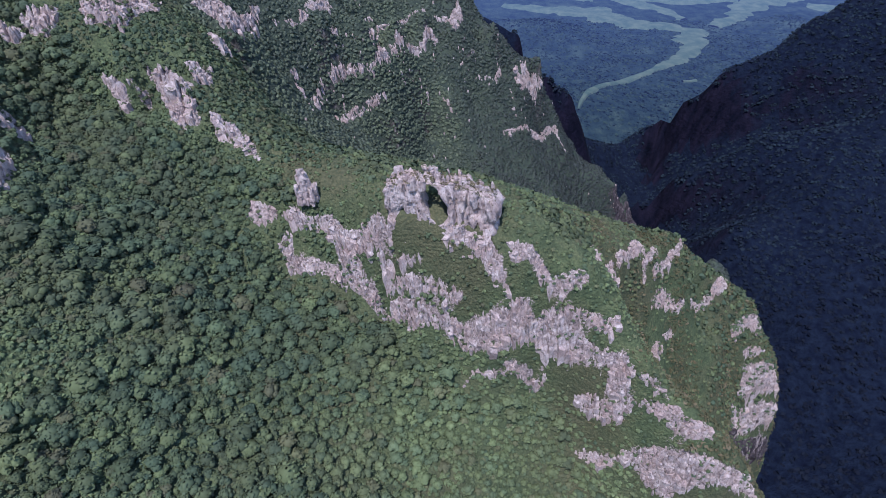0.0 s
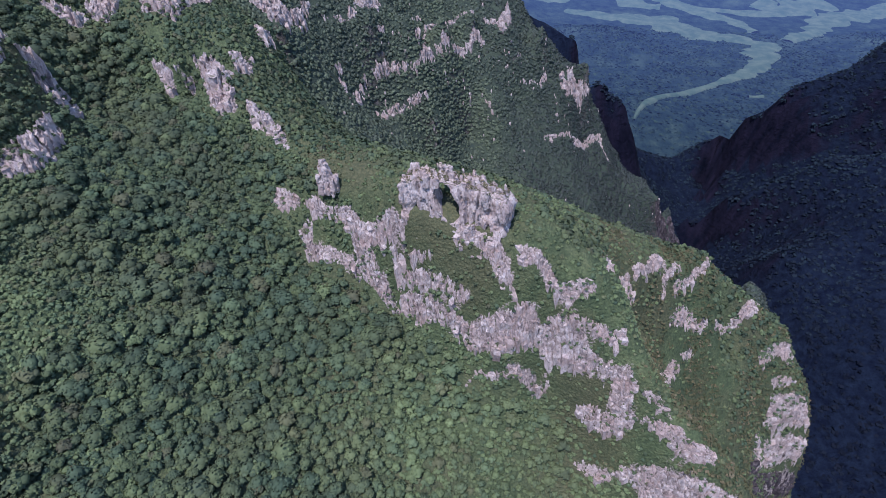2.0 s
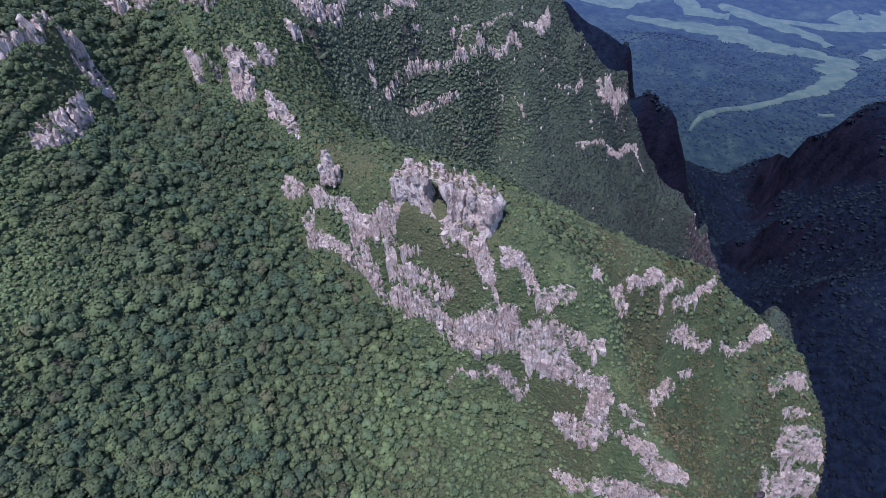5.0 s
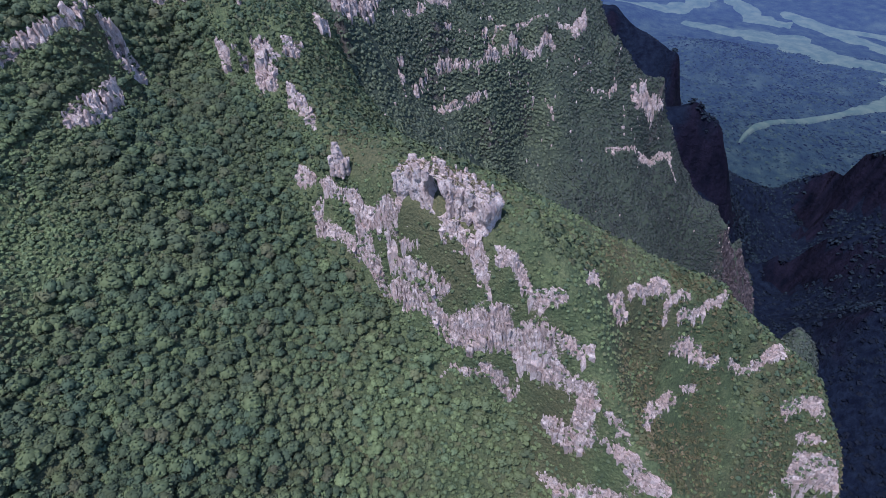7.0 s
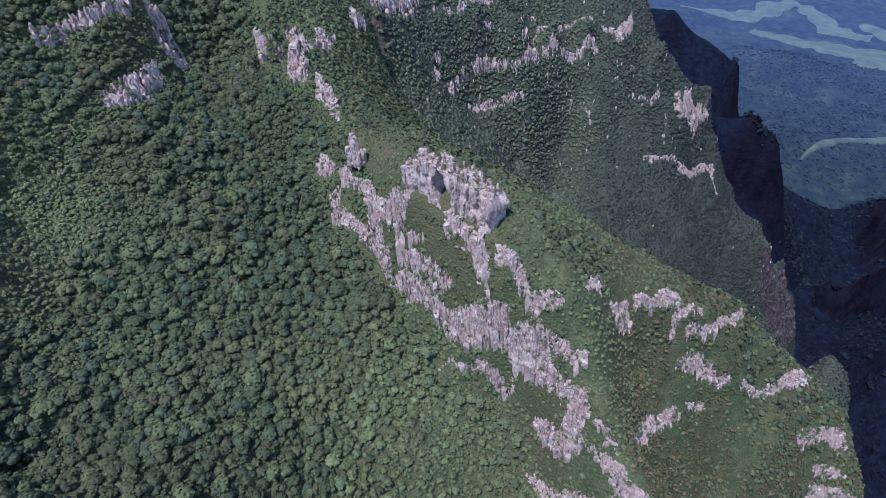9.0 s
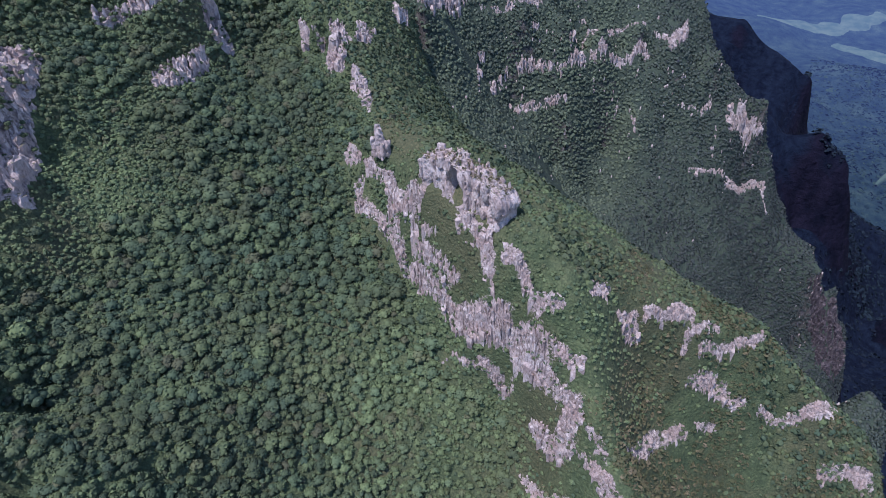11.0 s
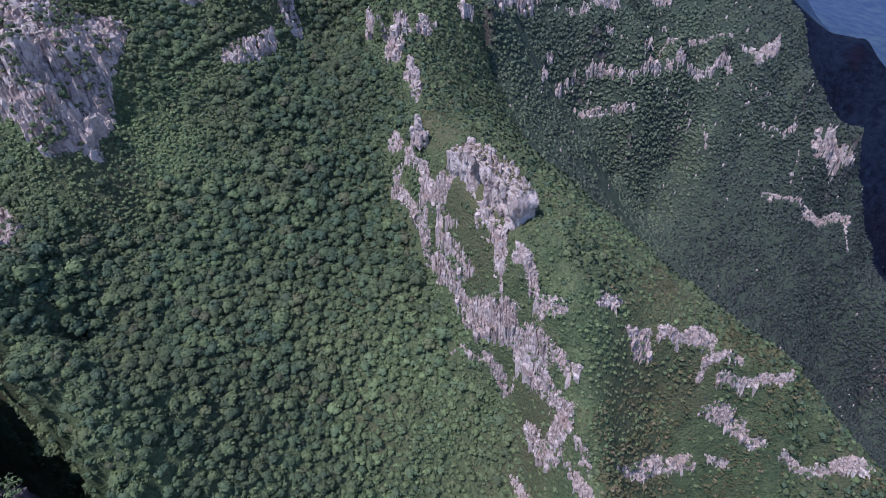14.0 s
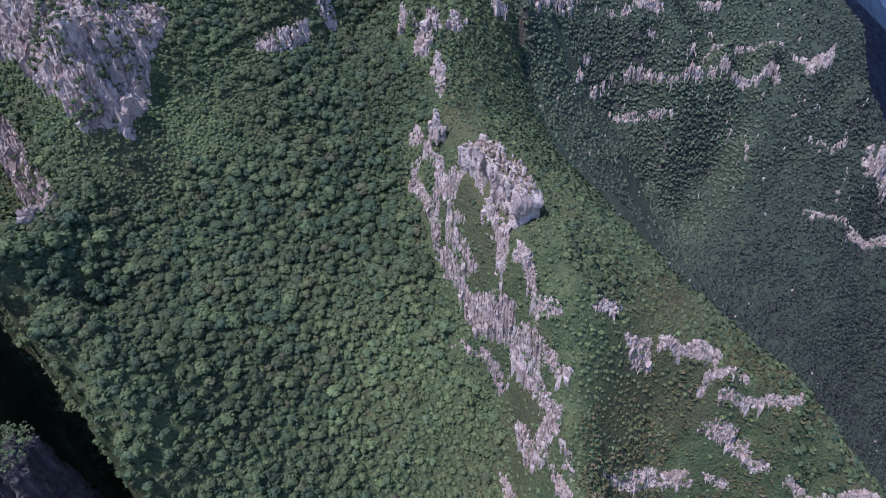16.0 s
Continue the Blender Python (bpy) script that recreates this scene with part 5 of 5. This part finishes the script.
# bushes of the crest and of the spur beyond it
x, y = spread(rng, -220, 250, 80, 345, 2.0)
side = side_of(x, y, CREST_LINE)
dense = noise_grid(x / 17, y / 17, 51) + 0.5 * noise_grid(x / 6, y / 6, 52)
ok = (side > 0) & (beyond_gully(x, y) < 0.6) & ~in_rock(x, y, -0.2) & (rng.random(len(x)) < np.clip(0.85 + 0.5 * dense - 0.62 * np.clip((x - 84) / 12, 0, 1) * (y < 235), 0.12, 1))
x, y, dense = x[ok], y[ok], dense[ok]
# smaller bushes in the gully, toned lighter for the sunlight its slope lacks
gully = np.exp(-((x - 77) / 9) ** 2 - ((y - 136) / 24) ** 2)
r = rng.uniform(0.6, 1.25, len(x)) * (1 + 0.5 * np.clip(dense, 0, 1)) * (1 - 0.35 * gully)
scatter("ridge_bushes", np.stack([x, y, ground(x, y) + 0.2 * r, r, np.clip(0.53 + 0.20 * rng.normal(size=len(x)) - 0.18 * dense - 0.42 * np.clip((y - 175 - 0.1 * x) / 50, 0, 1) + 0.1 + 0.5 * gully, 0, 0.99)], 1), UNDER, M_LEAF, 5, "wind-clipped green bushes on the rocky ridge", "bushes")

# low trees on the slope behind the crest
x, y = spread(rng, -170, 215, 150, 300, 3.1)
dense = noise_grid(x / 20, y / 20, 57) + 0.5 * noise_grid(x / 7, y / 7, 58)
ok = (side_of(x, y, CREST_LINE) > np.where(y > 185, 3, 14)) & ~((x > 60) & (x < 140) & (y < 200)) & (beyond_gully(x, y) < 0.7) & ~in_rock(x, y, 0.5) & (rng.random(len(x)) < np.clip(0.25 + 0.6 * dense + 0.7 * np.clip((y - 180) / 30, 0, 1), 0.05, 0.92))
x, y, dense = x[ok], y[ok], dense[ok]
r = rng.uniform(1.2, 2.5, len(x))
scatter("crest_woods", np.stack([x, y, ground(x, y) + 0.1 * r, r, np.clip(0.32 + 0.15 * rng.normal(size=len(x)), 0, 0.9)], 1), WOOD, M_LEAF, 16, "low green trees on the slope behind the crest", "forest")

# dry grass in patches along the crest and over the spur
x, y = spread(rng, -90, 240, 95, 235, 1.7)
patch = noise_grid(x / 21, y / 21, 54) + 0.6 * noise_grid(x / 7, y / 7, 55)
ok = (side_of(x, y, CREST_LINE) > 1) & ~in_rock(x, y, -0.2) & (rng.random(len(x)) < np.clip(2.2 * (patch - np.where(x > 84, -0.32, 0.2)), 0, 0.9))
x, y = x[ok], y[ok]
r = rng.uniform(0.5, 1.05, len(x)) * np.where(x > 84, 1.5, 1.0)
scatter("dry_grass", np.stack([x, y, ground(x, y) + 0.25 * r, r, np.clip(0.42 + 0.2 * rng.normal(size=len(x)), 0, 1)], 1), MAT, M_DRY, 15, "brownish dry grass tufts on the ridge and the spur", "grass")

# bushes that cling to the rock ribs
x, y = spread(rng, -200, 245, 15, 300, 1.5)
patch = noise_grid(x / 6, y / 6, 58)
ok = in_rock(x, y, 0.3) & (rng.random(len(x)) < np.clip(0.30 + 0.9 * patch - 0.12 * (x < -95) + 0.08 * (x > 170) - 0.05 * ((x < -125) & (y < 125)), 0, 0.9)) & ~((np.abs(0.985 * x - 0.172 * (y - 156)) < 22) & (np.abs(0.172 * x + 0.985 * (y - 156) + 1) < 6))
x, y = x[ok], y[ok]
r = rng.uniform(0.6, 1.25, len(x)) * np.where(x < -110, 1.35, np.where(x > 170, 1.4, 1.0))
scatter("rock_bushes", np.stack([x, y, ground(x, y) + rng.uniform(0.3, 1.5, len(x)) * np.where(x < -110, 1.8, 1.0) + rng.uniform(0, 5, len(x)) * ((x < -125) & (y < 125)), r, rng.uniform(0.2, 0.6, len(x))], 1), TUFTED, M_LEAF, 6, "small bushes growing in cracks of the rock ribs", "bushes")

# bushes and dry grass on top of the window rock
u, v = spread(rng, -20, 20, -3.5, 4.5, 1.3)
ok = rng.random(len(u)) < 0.6
u, v = u[ok], v[ok]
x, y = 0.985 * u + 0.172 * v, 156 - 0.172 * u + 0.985 * v
z = np.interp(u, (-20, -15, -9, -3, 3, 8, 13, 20), (94.5, 96, 97.5, 97.5, 96.8, 96, 95, 92.5)) - 0.3
r = rng.uniform(0.45, 0.95, len(x))
scatter("summit_bushes", np.stack([x, y, z, r, rng.uniform(0.2, 0.9, len(x))], 1), MAT, M_DRY, 12, "dry grass and small bushes on top of the window rock", "bushes")

# woods on the great wall beyond; its steep ledges stay bare
x, y = spread(rng, -190, 275, 240, 565, 1.6)
wall = beyond_gully(x, y)
z = ground(x, y)
north = ground(x, y + 1) - z
fall = np.hypot(ground(x + 1, y) - z, north)
ok = (side_of(x, y, CREST_LINE) > 8) & (wall > 0.3) & (north > -0.5) & (rng.random(len(x)) < 0.34 * np.sqrt(1 + fall * fall)) & ~in_rock(x, y, 0.0) & (rng.random(len(x)) < np.where(fall > 4.0, 0.5, 0.96))
x, y, z = x[ok], y[ok], z[ok]
r = rng.uniform(1.2, 2.1, len(x)) * (1 + 0.4 * (rng.random(len(x)) > 0.92))
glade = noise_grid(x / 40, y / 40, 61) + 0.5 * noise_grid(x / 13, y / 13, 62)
# tone paints lit woods near the gully and low x, shade towards high x
scatter("mountain_woods", np.stack([x, y, z - 0.1 * r, r, np.clip(0.40 + 0.08 * rng.normal(size=len(x)) + 0.26 * glade + 0.4 * np.clip((70 - x) / 150, -0.5, 1) + 0.30 * np.clip(1 - (y - 250) / 110, 0, 1) - 0.20 * np.clip((x - 20) / 60, 0, 1), 0, 1)], 1), WOOD, M_WALL_LEAF, 7, "green woods on the steep wall of the mountain, with painted shade", "forest")

# slivers of bare rock that show between the trees of the great wall and the upper ridge
def blade(seed):
    r = np.random.default_rng(seed)
    low = np.array([(-1, -0.6, -1), (1, -0.6, -1), (1.1, 0.6, -1), (-0.9, 0.6, -1)])
    top = low * np.array([0.5, 0.5, 0]) + np.array([0, 0, 1]) + r.uniform(-0.25, 0.25, (4, 3))
    mid = low * np.array([0.95, 0.95, 0]) + r.uniform(-0.2, 0.2, (4, 3))
    co = np.concatenate([low, mid, top]) * np.array([0.75, 0.7, 1.35])
    ring = lambda a: [(a + k, a + (k + 1) % 4, a + 4 + (k + 1) % 4, a + 4 + k) for k in range(4)]
    return co, np.array(ring(0) + ring(4) + [(8, 9, 10, 11)])


x, y = spread(rng, -110, 215, 100, 560, 1.9)
z = ground(x, y)
fall = np.hypot(ground(x + 1, y) - z, ground(x, y + 1) - z)
ok = (y > 262) & (beyond_gully(x, y) > 0.5) & (rng.random(len(x)) < np.where(fall > 2.0, 0.07, 0.006) * (noise_grid(x / 24, y / 24, 92) > -0.3))
x, y, z = x[ok], y[ok], z[ok]
r = rng.uniform(0.5, 1.3, len(x))
scatter("rock_slivers", np.stack([x, y, z + 0.3 * r, r, r], 1), [blade(k) for k in range(6)], M_ROCK, 13, "slivers of bare grey rock between the bushes and trees", "rock")

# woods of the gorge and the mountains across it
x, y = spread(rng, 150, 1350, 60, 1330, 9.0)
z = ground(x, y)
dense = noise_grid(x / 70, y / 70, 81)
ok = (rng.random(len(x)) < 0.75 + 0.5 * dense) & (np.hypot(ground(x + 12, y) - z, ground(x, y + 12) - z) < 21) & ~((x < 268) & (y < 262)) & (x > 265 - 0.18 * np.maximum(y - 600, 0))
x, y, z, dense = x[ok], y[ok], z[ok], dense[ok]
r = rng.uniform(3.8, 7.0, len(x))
# tone paints haze on the farther woods and shade on those in the gorge
scatter("distant_woods", np.stack([x, y, z - 0.55 * r, r, np.clip(0.30 + 0.12 * rng.normal(size=len(x)) + 0.25 * dense + 0.4 * np.clip((y - 500) / 500, 0, 1) - 0.25 * np.clip((560 - y) / 150, 0, 1), 0, 1)], 1), TUFT, M_SHADED_LEAF, 8, "distant woods on the mountains across the gorge, with painted shade", "forest")

x, y = spread(rng, 250, 1700, 1425, 2700, 13)
ok = rng.random(len(x)) < 0.8 + 0.5 * noise_grid(x / 150, y / 150, 83)
x, y = x[ok], y[ok]
z = ground(x, y)
r = rng.uniform(4.5, 9, len(x))
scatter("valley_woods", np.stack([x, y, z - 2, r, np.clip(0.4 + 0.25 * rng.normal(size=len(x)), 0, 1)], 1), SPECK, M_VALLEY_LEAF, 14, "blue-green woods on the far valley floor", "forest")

# bushes on the pillar in the chasm
x, y = spread(rng, -54, -30, -36, -13, 1.7)
ok = np.hypot((x + 42) / 9.5, (y + 24) / 8.5) < 1
x, y = x[ok], y[ok]
r = rng.uniform(0.8, 1.6, len(x))
scatter("pillar_bushes", np.stack([x, y, 47.5 - 0.06 * ((x + 42) ** 2 + (y + 24) ** 2) ** 0.9, r, rng.uniform(0.4, 0.8, len(x))], 1), BUSH, M_LEAF, 9, "green bushes crowning the rock pillar", "bushes")
